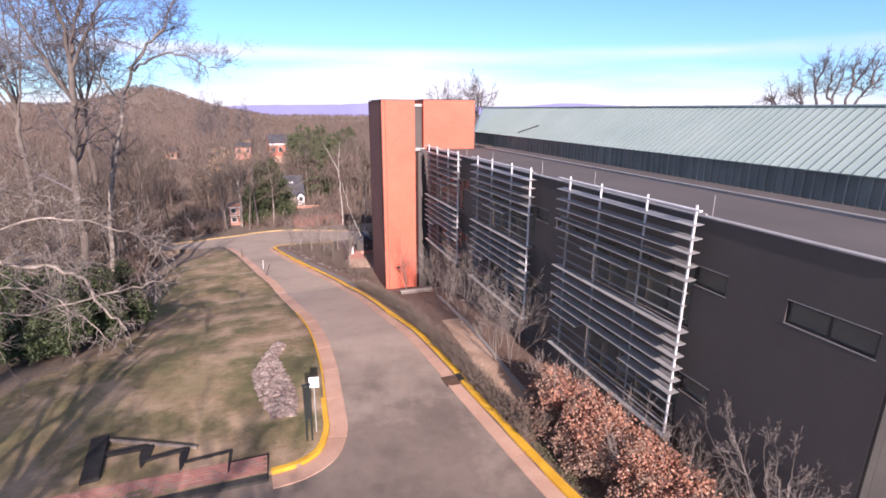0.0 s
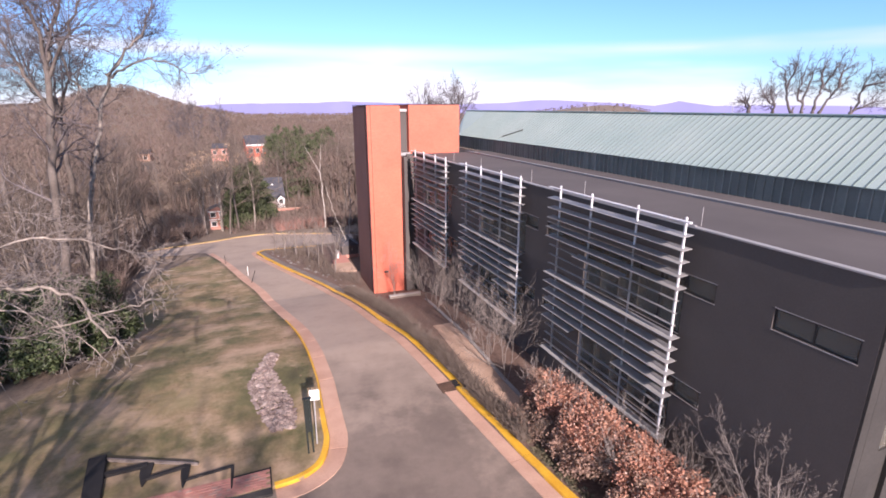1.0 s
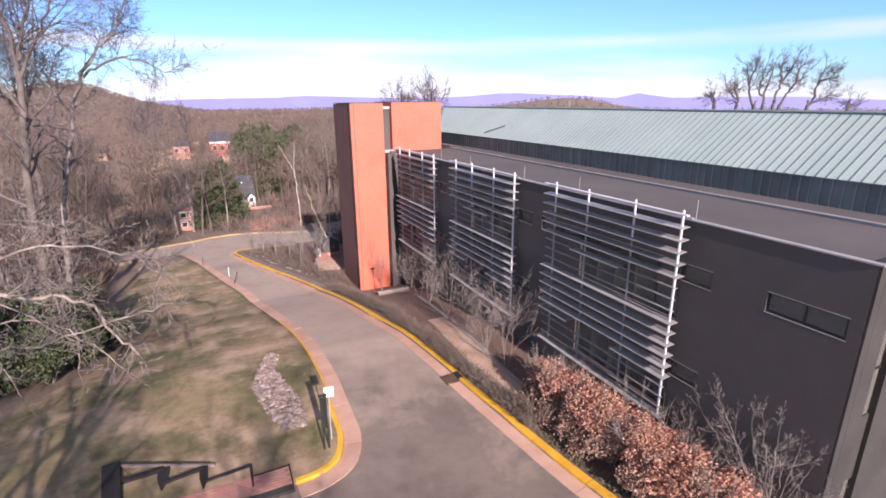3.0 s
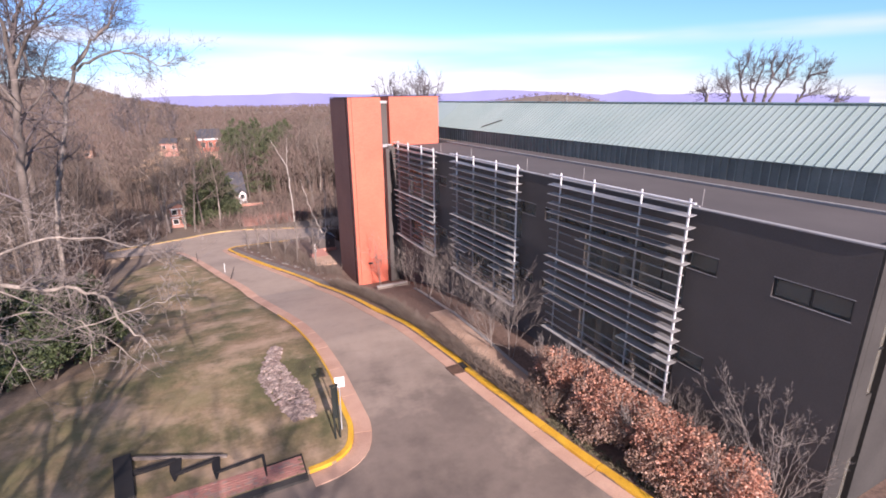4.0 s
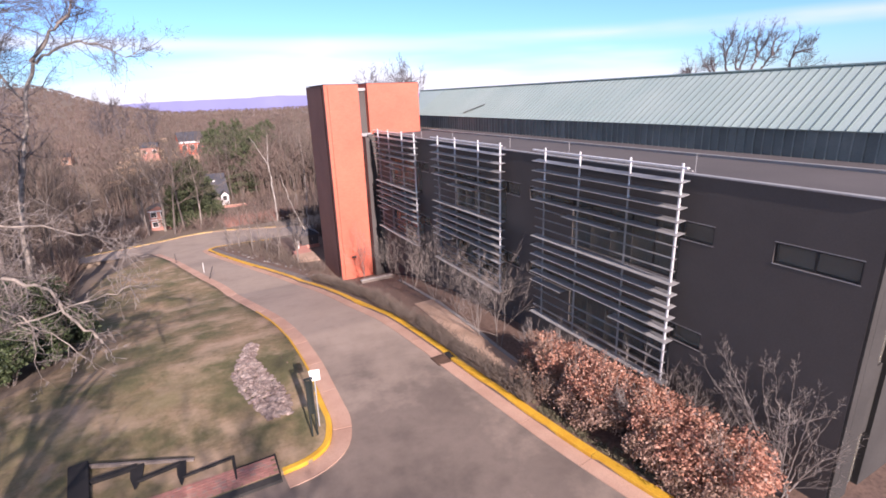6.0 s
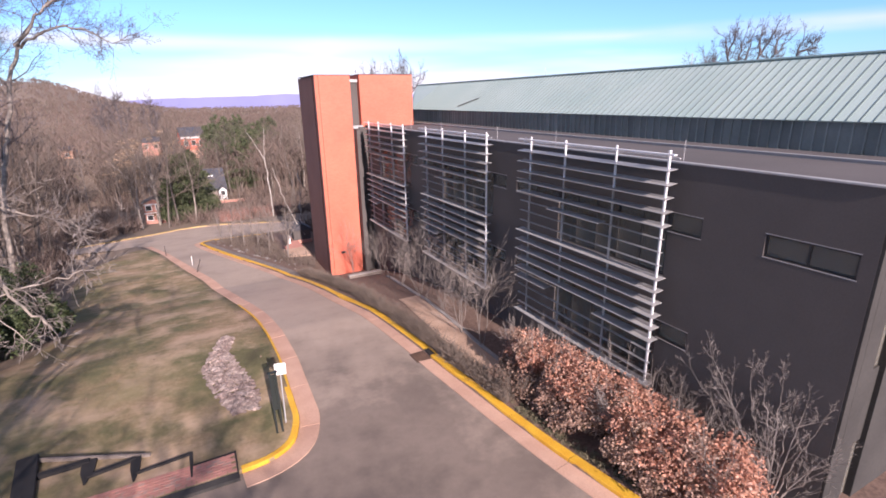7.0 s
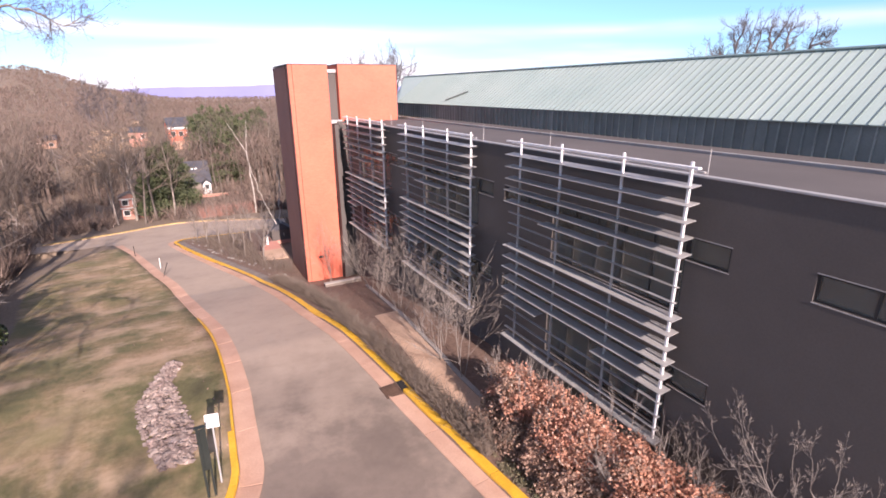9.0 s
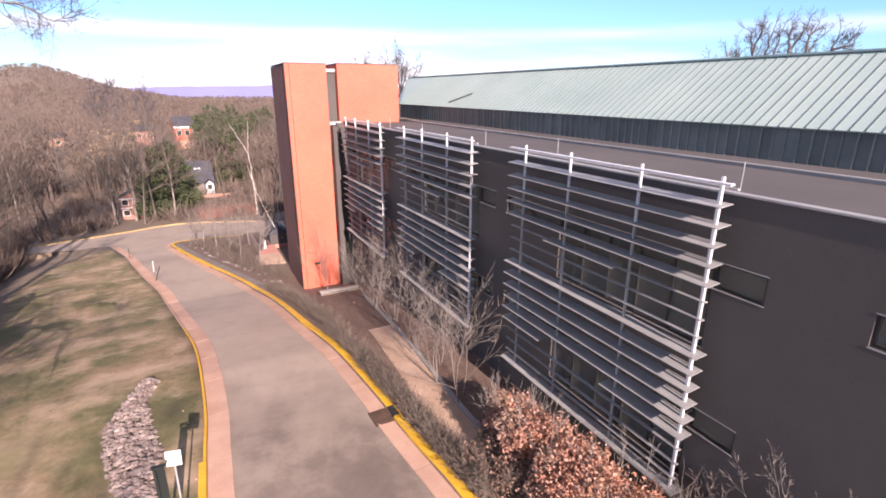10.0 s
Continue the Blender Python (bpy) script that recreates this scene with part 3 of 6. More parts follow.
def kerb_line(name, pts, turn, label, gutter_w, yellow_until, skip=None, paint=None):
    """A kerb in sections with its gutter; turn +1: the road lies to the right of the line's run."""
    line = curve_pts(pts, 0.3)
    top = tagged(new(name), label, "kerb", kind="structure")
    wide = 0.36 if turn < 0 else 0.24
    kerb_off = [o * turn for o in (-wide, -wide + 0.001, -wide + 0.02, -0.02, 0.0, 0.02)]
    kerb_h = (-0.3, 0.135, 0.15, 0.15, 0.13, -0.3)
    gut_off = [o * turn for o in (0.024, 0.024, gutter_w, gutter_w)]
    gut_h = (-0.25, 0.012, 0.036, -0.25)
    step, i, n = 10, 0, 0
    while i < len(line) - 2:
        seg = line[i:i + step + 1]
        if len(seg) < 2:
            break
        a, b = seg[0], seg[-1]
        seg = [seg[0].lerp(seg[1], 0.05)] + seg[1:-1] + [seg[-2].lerp(seg[-1], 0.95)]
        mid = seg[len(seg) // 2]
        if not (skip and skip[0] < mid.y < skip[1]):
            slim = turn > 0 and (gutter_w > 0.7 and mid.y > 22.5 or paint is not None)
            V, F = strip_piece(seg, [-0.105, -0.104, -0.095, -0.02, 0.0, 0.02] if slim else kerb_off, kerb_h)
            part("kerb_section", raw_mesh("kerb_section", V, F, (paint or M_YELLOW) if n * step * 0.3 < yellow_until else M_GUTTER), None, top)
        if gutter_w > 0.05:
            V, F = strip_piece(seg, gut_off, gut_h)
            part("gutter_section", raw_mesh("gutter_section", V, F, M_GUTTER), None, top)
        i += step
        n += 1
    return top


build_ground()
build_road()
LEFT_LINE = [(-0.9, 16.68), (0.1, 16.82), (0.95, 17.4), (1.42, 18.7), (1.5, 20), (1.57, 22), (1.66, 24.5), (1.55, 28.8), (1.28, 32.6), (0.6, 37), (-1.1, 47.6), (-2.55, 53.3), (-3.6, 58), (-5.5, 66), (-7.6, 73.2)]
RIGHT_LINE = [(11.2, 0), (10, 6), (9.05, 11.4), (8.72, 13.8), (8.4, 17), (8.12, 20), (8.02, 22), (7.74, 26), (7.3, 30), (6.9, 33.6), (6.25, 40.5), (5.2, 46.5), (2.75, 54.5), (0.6, 62.3), (-1.0, 69.0), (-0.9, 70.6), (0.2, 71.5), (3.0, 71.4), (7.4, 71.0)]
FAR_LINE = [(-16, 80), (-7.6, 83.6), (-3.6, 86.0), (-0.5, 86.7), (2.5, 86.1), (9.5, 82.0), (18, 77)]
kerb_line("kerb_west", LEFT_LINE, 1, "low kerb painted yellow with a wide pinkish concrete gutter", 0.78, 19.5)
kerb_line("kerb_east", RIGHT_LINE, -1, "yellow painted kerb with a concrete gutter along the planting bed", 0.66, 200)
kerb_line("kerb_far", FAR_LINE, 1, "faded yellow kerb round the outside of the bend", 0.3, 200, paint=M_FADED)


# storm drain in the east gutter
def build_drain():
    z = profile(21) + 0.03
    d = thing("storm_drain", 7.68, 20.95, z, "rusty square storm drain grate set in the gutter", "drain", rz=2)
    part("frame", box(-0.37, 0.37, -0.45, 0.45, -0.12, 0.012, 0.005), M_GRATE, d)
    for k in range(9):
        y = -0.36 + k * 0.09
        part("bar", box(-0.31, 0.31, y - 0.02, y + 0.02, 0.012, 0.03), M_GRATE, d)
    # A solid black block stands in for the dark inside of the inlet.
    part("kerb_inlet", box(0.385, 0.66, -0.34, 0.34, -0.1, 0.13, 0.01), M_BLACK, d, "black block drawn as the kerb opening")


build_drain()

# brick strip beside the lawn, and black shapes for the stepped shadow on it
def build_edging():
    z = profile(17) + 0.14
    top = tagged(new("brick_path"), "narrow red brick path along the edge of the lawn", "path", kind="structure")
    V, F = [], []
    rng = random.Random(4)
    rows, cols = 7, 26
    me = {}
    for k in range(3):
        me[k] = link_mesh("paver", box(-0.15, 0.15, -0.07, 0.07, -0.06, 0.0, 0.008), M_PAVER)
    for j in range(rows):
        for i in range(cols):
            x = -1.17 - i * 0.31 - (0.155 if j % 2 else 0)
            y = 16.80 + j * 0.148
            if x < -8.9:
                continue
            o = new("paver", me[rng.randrange(3)])
            o.parent = top
            o.matrix_world = pose(x, y, z + rng.uniform(-0.004, 0.006), rng.uniform(-1, 1), rng.uniform(-1, 1), rng.uniform(-1, 1))
    part("front_edge", box(-9.2, -0.98, 16.36, 16.72, z - 0.4, z - 0.012, 0.01), M_ENDWALL, top, "dark grey stone front edge")
    corner = [(-1.0, 17.75), (-2.39, 18.42), (-4.1, 19.08), (-5.53, 19.7), (-7.13, 20.75)]
    rail_end = [17.71, 18.24, 18.83, 19.64]
    foot = [16.55, 17.14, 17.87, 18.47]
    # A stepped shadow, built as low black solids lying on the ground.
    ed = thing("stepped_edging", -4.2, 18.6, z, "stepped shadow along the lawn, built as black shapes", "edging")
    for k in range(4):
        x0, y0 = corner[k]
        x1, y1 = corner[k + 1]
        run = Vector((x1 - x0, rail_end[k] - y0, 0))
        wide = 0.025 + 0.028 * k
        o = part("rail", box(0, run.length, -wide, wide, -0.25, 0.03 + 0.015 * k, 0.008), M_BLACK, ed)
        o.matrix_world = pose(x0, y0, z, 0, 0, math.degrees(math.atan2(run.y, run.x)))
        wide = 0.03 + (0.0, 0.03, 0.13, 0.19)[k]
        V = [(x0 - wide, y0 + 0.04, z + 0.04), (x0 + wide, y0 + 0.04, z + 0.04), (x0 + wide * 0.9, (y0 + foot[k]) / 2, z + 0.02), (x0 + 0.02, foot[k], z + 0.015), (x0 - 0.03, foot[k], z + 0.015), (x0 - wide * 0.9, (y0 + foot[k]) / 2, z + 0.02)]
        n = len(V)
        V += [(x, y, z - 0.25) for x, y, _ in V]
        F = [tuple(range(n))[::-1], tuple(range(n, 2 * n))] + [(i, (i + 1) % n, n + (i + 1) % n, n + i) for i in range(n)]
        inv = ed.matrix_world.inverted()
        part("riser", raw_mesh("riser", [inv @ Vector(v) for v in V], F, M_BLACK), None, ed)
    o = part("shadow_end", box(-0.32, 0.30, -2.6, 0.12, -0.3, 0.14, 0.02), M_BLACK, ed)
    o.matrix_world = pose(-7.43, 20.7, z, 0, 0, 8)
    cap = thing("timber_edge", -5.42, 19.84, z, "weathered timber behind the stepped black shadow", "edging")
    o = part("slab", box(-1.93, 1.93, -0.05, 0.05, -0.2, 0.05, 0.01), M_TIMBER, cap)
    o.matrix_world = pose(-5.42, 19.86, z, 0, 0, -25)
    o = part("backing", box(-1.93, 1.7, 0.055, 0.085, -0.2, 0.06, 0.005), M_BLACK, cap, "black backing strip")
    o.matrix_world = pose(-5.42, 19.86, z, 0, 0, -25)


build_edging()


# ---- the dark building ----
WX, WTOP, Y0, Y1 = 13.4, 8.70, 6.45, 44.0
BAYS = [0.0, 11.0, 22.0]
building = tagged(new("building"), "dark office building with slit windows and pale green metal roof", "building", kind="")


def pierced_wall(name, x0, x1, ya, yb, za, zb, holes, material, parent):
    """A wall along y, cut into blocks round its openings (y0, y1, z0, z1)."""
    bm = bmesh.new()
    ys = sorted({ya, yb, *[h[0] for h in holes], *[h[1] for h in holes]})
    zs = sorted({za, zb, *[h[2] for h in holes], *[h[3] for h in holes]})
    inside = lambda y, z: any(h[0] < y < h[1] and h[2] < z < h[3] for h in holes)
    solid = {(i, j): not inside((ys[i] + ys[i + 1]) / 2, (zs[j] + zs[j + 1]) / 2) for i in range(len(ys) - 1) for j in range(len(zs) - 1)}
    vs = {}
    def v(x, y, z):
        k = (x, y, z)
        if k not in vs:
            vs[k] = bm.verts.new(k)
        return vs[k]
    for (i, j), s in solid.items():
        if not s:
            continue
        a, b, c, d = ys[i], ys[i + 1], zs[j], zs[j + 1]
        bm.faces.new((v(x0, b, c), v(x0, a, c), v(x0, a, d), v(x0, b, d)))
        bm.faces.new((v(x1, a, c), v(x1, b, c), v(x1, b, d), v(x1, a, d)))
        for (di, dj, q) in ((-1, 0, (a, c, a, d)), (1, 0, (b, d, b, c)), (0, -1, (b, c, a, c)), (0, 1, (a, d, b, d))):
            if not solid.get((i + di, j + dj), False):
                p, r, s2, t = q
                bm.faces.new((v(x0, p, r), v(x1, p, r), v(x1, s2, t), v(x0, s2, t)))
    bmesh.ops.recalc_face_normals(bm, faces=bm.faces)
    return part(name, bm, material, parent)


def build_window(y0, y1, z0, z1, mullions, name="window"):
    """A fixed light set back in the west wall, with its frame, bars and panes."""
    w = part(name, box(WX + 0.05, WX + 0.13, y0 + 0.002, y1 - 0.002, z0 + 0.002, z0 + 0.05), M_FRAME, building)
    part("frame_head", box(WX + 0.05, WX + 0.13, y0 + 0.002, y1 - 0.002, z1 - 0.05, z1 - 0.002), M_FRAME, w)
    ys = [y0 + 0.03] + [y0 + (y1 - y0) * m for m in mullions] + [y1 - 0.03]
    for y in ys:
        part("mullion", box(WX + 0.05, WX + 0.13, y - 0.026, y + 0.026, z0 + 0.05, z1 - 0.05), M_FRAME, w)
    for a, b in zip(ys, ys[1:]):
        p = part("pane", box(WX + 0.085, WX + 0.095, a + 0.026, b - 0.026, z0 + 0.05, z1 - 0.05), M_GLASS, w)
        p.visible_shadow = False
    part("sill", box(WX - 0.010, WX + 0.05, y0 - 0.02, y1 + 0.02, z0 - 0.03, z0 - 0.002, 0.004), M_COPING, w, "light metal sill")
    if z1 - z0 < 0.8:
        part("blind", box(WX + 0.25, WX + 0.26, y0 + 0.03, y1 - 0.03, z0 + 0.03 + 0.25 * ((y0 * 7) % 1.0), z1 - 0.01), M_BLIND, w, "grey roller blind")
    part("head_trim", box(WX - 0.008, WX + 0.02, y0 - 0.01, y1 + 0.01, z1 + 0.002, z1 + 0.024), M_COPING, w, "thin pale head trim")
    part("reveal", box(WX + 0.003, WX + 0.048, y0 + 0.002, y1 - 0.002, z1 - 0.02, z1 - 0.003), M_FRAME, w)


holes = [(6.9, 9.2, 6.36, 7.03)]
lights = [(6.9, 9.2, 6.36, 7.03, (0.5,))]
for o in BAYS:
    for a, b, c, d, ms in ((11.17, 12.42, 6.38, 7.05, ()), (12.42, 18.1, 4.75, 7.05, (0.2, 0.4, 0.6, 0.8)), (18.1, 21.3, 6.38, 7.05, (0.5,)),
                           (11.17, 12.42, 2.36, 3.02, ()), (12.42, 18.1, 0.75, 3.02, (0.2, 0.4, 0.6, 0.8)), (18.1, 21.3, 2.36, 3.02, (0.5,))):
        holes.append((a + o, b + o, c, d))
        lights.append((a + o, b + o, c, d, ms))
pierced_wall("west_wall", WX, WX + 0.32, 6.55, Y1, -7.0, WTOP, holes, M_WALL, building)
for l in lights:
    build_window(*l)
# south wall in a darker grey than the west panels, with a recessed strip window
part("south_wall", box(WX + 0.004, WX + 0.33, 6.47, 6.547, -3.0, WTOP, 0.004), M_ENDWALL, building, "dark grey end wall")
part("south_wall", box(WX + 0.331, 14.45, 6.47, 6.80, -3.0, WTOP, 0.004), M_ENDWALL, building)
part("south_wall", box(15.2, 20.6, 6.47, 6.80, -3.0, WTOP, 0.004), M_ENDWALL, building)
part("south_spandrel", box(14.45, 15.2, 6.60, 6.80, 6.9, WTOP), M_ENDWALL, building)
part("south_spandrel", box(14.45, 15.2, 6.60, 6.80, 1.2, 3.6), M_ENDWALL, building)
for z0, z1 in ((-3.0, 1.2), (3.6, 5.2), (5.25, 6.9)):
    part("south_window", box(14.45, 15.2, 6.66, 6.68, z0, z1), M_GLASS, building)
part("south_transom", box(14.45, 15.2, 6.62, 6.72, 5.2, 5.25), M_FRAME, building)
part("east_wall", box(20.62, 20.75, Y0, 62.0, -7.0, 8.5), M_ROOM, building)
part("north_wall", box(WX + 0.33, 20.6, Y1 - 0.25, Y1 - 0.01, -7.0, WTOP - 0.2), M_ROOM, building)
part("corridor_wall", box(16.4, 16.55, Y0 + 0.45, Y1 - 0.3, -3.0, 8.3), M_ROOM, building)
for z in (-0.4, 3.9):
    part("floor_slab", box(WX + 0.34, 16.38, Y0 + 0.45, Y1 - 0.3, z - 0.25, z), M_ROOM, building)
for k in range(9):
    y = 9.8 + k * 3.9
    part("partition", box(WX + 0.36, 16.36, y, y + 0.12, -0.39, 8.2), M_ROOM, building)
# blinds and pin boards behind the panes
rng = random.Random(9)
for o in BAYS:
    for zc in (5.0, 1.0):
        for k in range(5):
            y = 12.5 + o + k * 1.12
            if rng.random() < 0.5:
                hh = rng.uniform(0.7, 1.9)
                part("blind", box(WX + 0.335, WX + 0.345, y + 0.03, y + 1.0, zc + 1.95 - hh, zc + 1.95), M_BLIND, building)
# flat roof, parapet coping and the low kerb on the roof
part("flat_roof", box(WX + 0.33, 20.75, Y0 + 0.02, Y1 + 0.2, 8.35, 8.56), M_MEMBRANE, building, "grey roof membrane")
part("coping", box(WX - 0.05, WX + 0.19, Y0 - 0.03, Y1, WTOP + 0.002, WTOP + 0.055, 0.012), M_COPING, building, "light metal parapet coping")
part("coping", box(WX + 0.20, 20.7, Y0 - 0.03, Y0 + 0.12, WTOP + 0.002, WTOP + 0.075, 0.012), M_COPING, building)
part("roof_kerb", box(18.87, 19.05, Y0 + 0.2, Y1, 8.555, 8.645), M_CONC, building, "low kerb across the flat roof")
part("kerb_cap", box(18.85, 19.055, Y0 + 0.2, Y1, 8.647, 8.685, 0.01), M_COPING, building, "pale metal cap")
part("roof_walk", box(19.06, 20.78, Y0 + 0.2, Y1, 8.555, 8.635), M_MEMBRANE, building)
for y in (12.3, 18.75, 23.4, 29.8, 34.5):
    V, F = rod((WX + 0.2, y, WTOP + 0.07), (WX + 0.2, y, WTOP + 0.74), 0.012, 6)
    part("lightning_rod", raw_mesh("lightning_rod", V, F, M_COPING), None, building)

# dark panels below the eaves, each its own piece
panel = link_mesh("fascia_panel", box(-0.03, 0.03, -0.204, 0.204, 0, 1.21, 0.0), M_FASCIA)
rib = link_mesh("fascia_rib", box(-0.075, 0.0, -0.02, 0.02, 0, 1.21, 0.0), M_RIB)
k = 0
y = 5.2
while y < 50.2:
    p = new("fascia_panel", panel)
    p.parent = building
    p.matrix_world = pose(20.82, y, 8.57, 0, rng.uniform(-0.5, 0.5), 0)
    r = new("fascia_rib", rib)
    r.parent = p
    r.matrix_world = pose(20.80, y + 0.21, 8.57)
    y += 0.42
# pale green roof: pans with raised seams
EX, EZ, RX, RZ = 20.62, 9.80, 24.2, 12.32
slope = math.degrees(math.atan2(RZ - EZ, RX - EX))
run_len = math.hypot(RX - EX, RZ - EZ)
pan = link_mesh("roof_pan", box(0, run_len, -0.206, 0.206, -0.05, 0.0), M_ROOF)
seam = link_mesh("roof_seam", box(0, run_len, -0.013, 0.013, 0, 0.028), M_SEAM)
y = 5.0
while y < 50.2:
    p = new("roof_pan", pan)
    p.parent = building
    p.matrix_world = pose(EX, y, EZ, 0, -slope, 0)
    s = new("roof_seam", seam)
    s.parent = p
    s.matrix_world = pose(EX, y + 0.21, EZ, 0, -slope, 0)
    y += 0.42
# hipped north end and the far slope
V = [(EX, 50.2, EZ), (RX, 50.2, RZ), (RX, 56.5, RZ), (EX + 0.4, 52.0, EZ), (EX, 50.2, EZ - 0.06), (RX, 50.2, RZ - 0.06), (RX, 56.5, RZ - 0.06), (EX + 0.4, 52.0, EZ - 0.06)]
F = [(0, 1, 2), (0, 2, 3), (4, 6, 5), (4, 7, 6), (0, 3, 7, 4), (3, 2, 6, 7)]
part("roof_hip", raw_mesh("roof_hip", V, F, M_ROOF), None, building)
V = [(RX, 4.7, RZ), (RX, 56.5, RZ), (33, 56.5, 9.7), (33, 4.7, 9.7)]
part("roof_back", raw_mesh("roof_back", V + [(x, y, z - 0.06) for x, y, z in V], [(0, 1, 2, 3), (7, 6, 5, 4), (0, 4, 5, 1), (1, 5, 6, 2), (2, 6, 7, 3), (3, 7, 4, 0)], M_ROOF), None, building)
part("roof_ridge", box(RX - 0.16, RX + 0.16, 4.7, 56.5, RZ - 0.03, RZ + 0.05, 0.02), M_ROOF, building)
part("roof_ladder", raw_mesh("roof_ladder", *rod((20.95, 40.9, 10.14), (21.9, 38.9, 10.80), 0.055, 8), M_FASCIA), None, building, "dark bar lying across the roof")
for y in (20.5, 33.0):
    V, F = rod((RX, y, RZ), (RX, y, RZ + 0.6), 0.02, 6)
    part("ridge_rod", raw_mesh("ridge_rod", V, F, M_COPING), None, building)

# ---- brick tower and stair head ----
TZ = 12.85
tower = thing("brick_tower", 10.8, 47.0, -5, "tall slender tower of smooth orange brick beside the dark building", "tower")
def tpart(name, bm, m, label=""):
    o = part(name, bm, m, tower, label)
    o.matrix_parent_inverse = tower.matrix_world.inverted()
    return o
tpart("shaft", box(9.62, 12.3, 44.1, 50.4, -7.5, TZ, 0.01), M_BRICK)
tpart("pier", box(9.3, 9.6, 44.12, 44.62, -7.5, TZ - 0.005, 0.01), M_BRICK)
# West-facing parts take a darker, browner brick colour than the south front.
tpart("west_face", box(9.3, 9.615, 45.0, 50.42, -7.5, TZ - 0.06, 0.01), M_BRICK_WEST, "west side, darker and browner than the front")
tpart("pier_side", box(9.282, 9.298, 44.135, 44.62, -7.5, TZ - 0.01), M_BRICK_WEST, "west side, darker and browner than the front")
tpart("recess", box(9.602, 9.618, 44.625, 44.995, -7.5, TZ - 0.1), M_BRICK_WEST)
tpart("downpipe", raw_mesh("downpipe", *rod((9.50, 44.82, -3.2), (9.50, 44.82, TZ - 0.15), 0.05, 10), M_COPING), M_COPING, "pale metal downpipe in a recess")
tpart("cap", box(9.27, 12.33, 44.07, 50.44, TZ + 0.002, TZ + 0.05, 0.01), M_FRAME, "thin dark metal cap")
tpart("floodlight", box(10.35, 10.75, 44.0, 44.09, -2.6, -2.42, 0.01), M_FRAME)
stair_head = thing("brick_stair_head", 15.5, 46, 8.6, "square orange brick block rising from the flat roof", "stair head")
def hpart(name, bm, m, label=""):
    o = part(name, bm, m, stair_head, label)
    o.matrix_parent_inverse = stair_head.matrix_world.inverted()
    return o
hpart("block", box(13.12, 18.05, 44.11, 49.0, 8.2, 12.9, 0.01), M_BRICK)
hpart("cap", box(13.09, 18.08, 44.08, 49.03, 12.902, 12.95, 0.01), M_FRAME, "thin dark metal cap")
hpart("link_wall", box(12.31, 13.11, 44.75, 44.9, 8.72, 12.3), M_WALL, "dark recessed panel between the brick blocks")
hpart("link_cap", box(12.31, 13.11, 44.6, 49.0, 12.31, 12.55, 0.01), M_COPING)
hpart("link_sill", box(12.31, 13.2, 44.03, 44.9, 8.45, 8.71, 0.01), M_COPING)
part("corner_pilaster", box(12.35, 12.75, 43.3, 44.05, -4.9, 8.4, 0.02), M_WALL, building, "dark pilaster")
part("return_wall", box(12.76, WX - 0.003, 43.75, 44.0, -6, 8.6), M_WALL, building)


# ---- sun screens ----
def build_screen(off, k):
    s = thing("sun_screen", 12.83, 16.0 + off, 0.5, "galvanised louvre sun screen on white steel posts before the dark wall", "sun screen", "sun screens on the facade")
    inv = s.matrix_world.inverted()
    def add(name, bm, m, label=""):
        o = part(name, bm, m, s, label)
        o.matrix_parent_inverse = inv
        return o
    rngs = random.Random(k)
    post_y = [12.23 + off, 14.47 + off, 17.19 + off, 19.49 + off]
    for i, y in enumerate(post_y):
        if i == 0:
            add("post", box(12.795, 12.865, y - 0.036, y + 0.036, 0.72, 9.17, 0.008), M_POST, "white painted steel post")
        else:
            add("post", box(12.795, 12.865, y - 0.034, y + 0.034, 7.6, 9.17, 0.008), M_POST, "white painted steel post")
            # Inner posts are grey below 7.6: the shade on them, put into colour.
            add("hanger", box(12.80, 12.86, y - 0.03, y + 0.03, 0.72, 7.6), M_BLADE)
        add("hanger", box(12.93, 12.97, y + 0.10, y + 0.14, 0.76, 8.85), M_BLADE)
        for z in (8.47, 4.77, 2.92):
            add("bracket", box(12.98, WX - 0.002, y + 0.108, y + 0.132, z - 0.012, z + 0.012), M_FRAME)
    lo, hi = 12.0 + off, 20.2 + off
    add("top_rail", box(12.62, 12.76, lo - 0.1, hi, 9.02, 9.07, 0.006), M_POST, "white top rail")
    add("top_rail", box(12.88, 12.96, lo - 0.1, hi, 8.90, 8.95, 0.006), M_COPING)
    full = [8.55 - 0.465 * i for i in range(5)] + [8.55 - 0.465 * i for i in range(8, 13)]
    def blade(a, b, z, depth=0.44, thick=0.022, tilt=6):
        bm = box(-depth / 2, depth / 2, 0, b - a, -thick / 2, thick / 2, 0.005)
        o = part("blade", bm, M_BLADE, s)
        o.matrix_world = pose(12.80, a, z, 0, -tilt + rngs.uniform(-0.6, 0.6), 0)
    for z in full:
        blade(lo + rngs.uniform(-0.03, 0.03), hi + rngs.uniform(-0.03, 0.03), z)
    blade(14.9 + off, 18.0 + off, 8.55 - 0.465 * 5)
    blade(17.9 + off, hi, 8.55 - 0.465 * 13)
    blade(lo, 14.9 + off, 8.55 - 0.465 * 13)
    for i in (5, 6, 7, 14, 15, 16):
        z = 8.55 - 0.465 * i
        add("slim_rail", box(12.745, 12.855, lo + 0.1, hi - 0.1, z - 0.010, z + 0.010), M_BLADE, "slim rail in front of the glass")
    o = part("bottom_shelf", box(-0.2, 0.2, 0, hi - lo, -0.02, 0.02, 0.006), M_BLADE, s)
    o.matrix_world = pose(12.80, lo, 0.72, 0, -4, 0)


for k, off in enumerate(BAYS):
    build_screen(off, k)


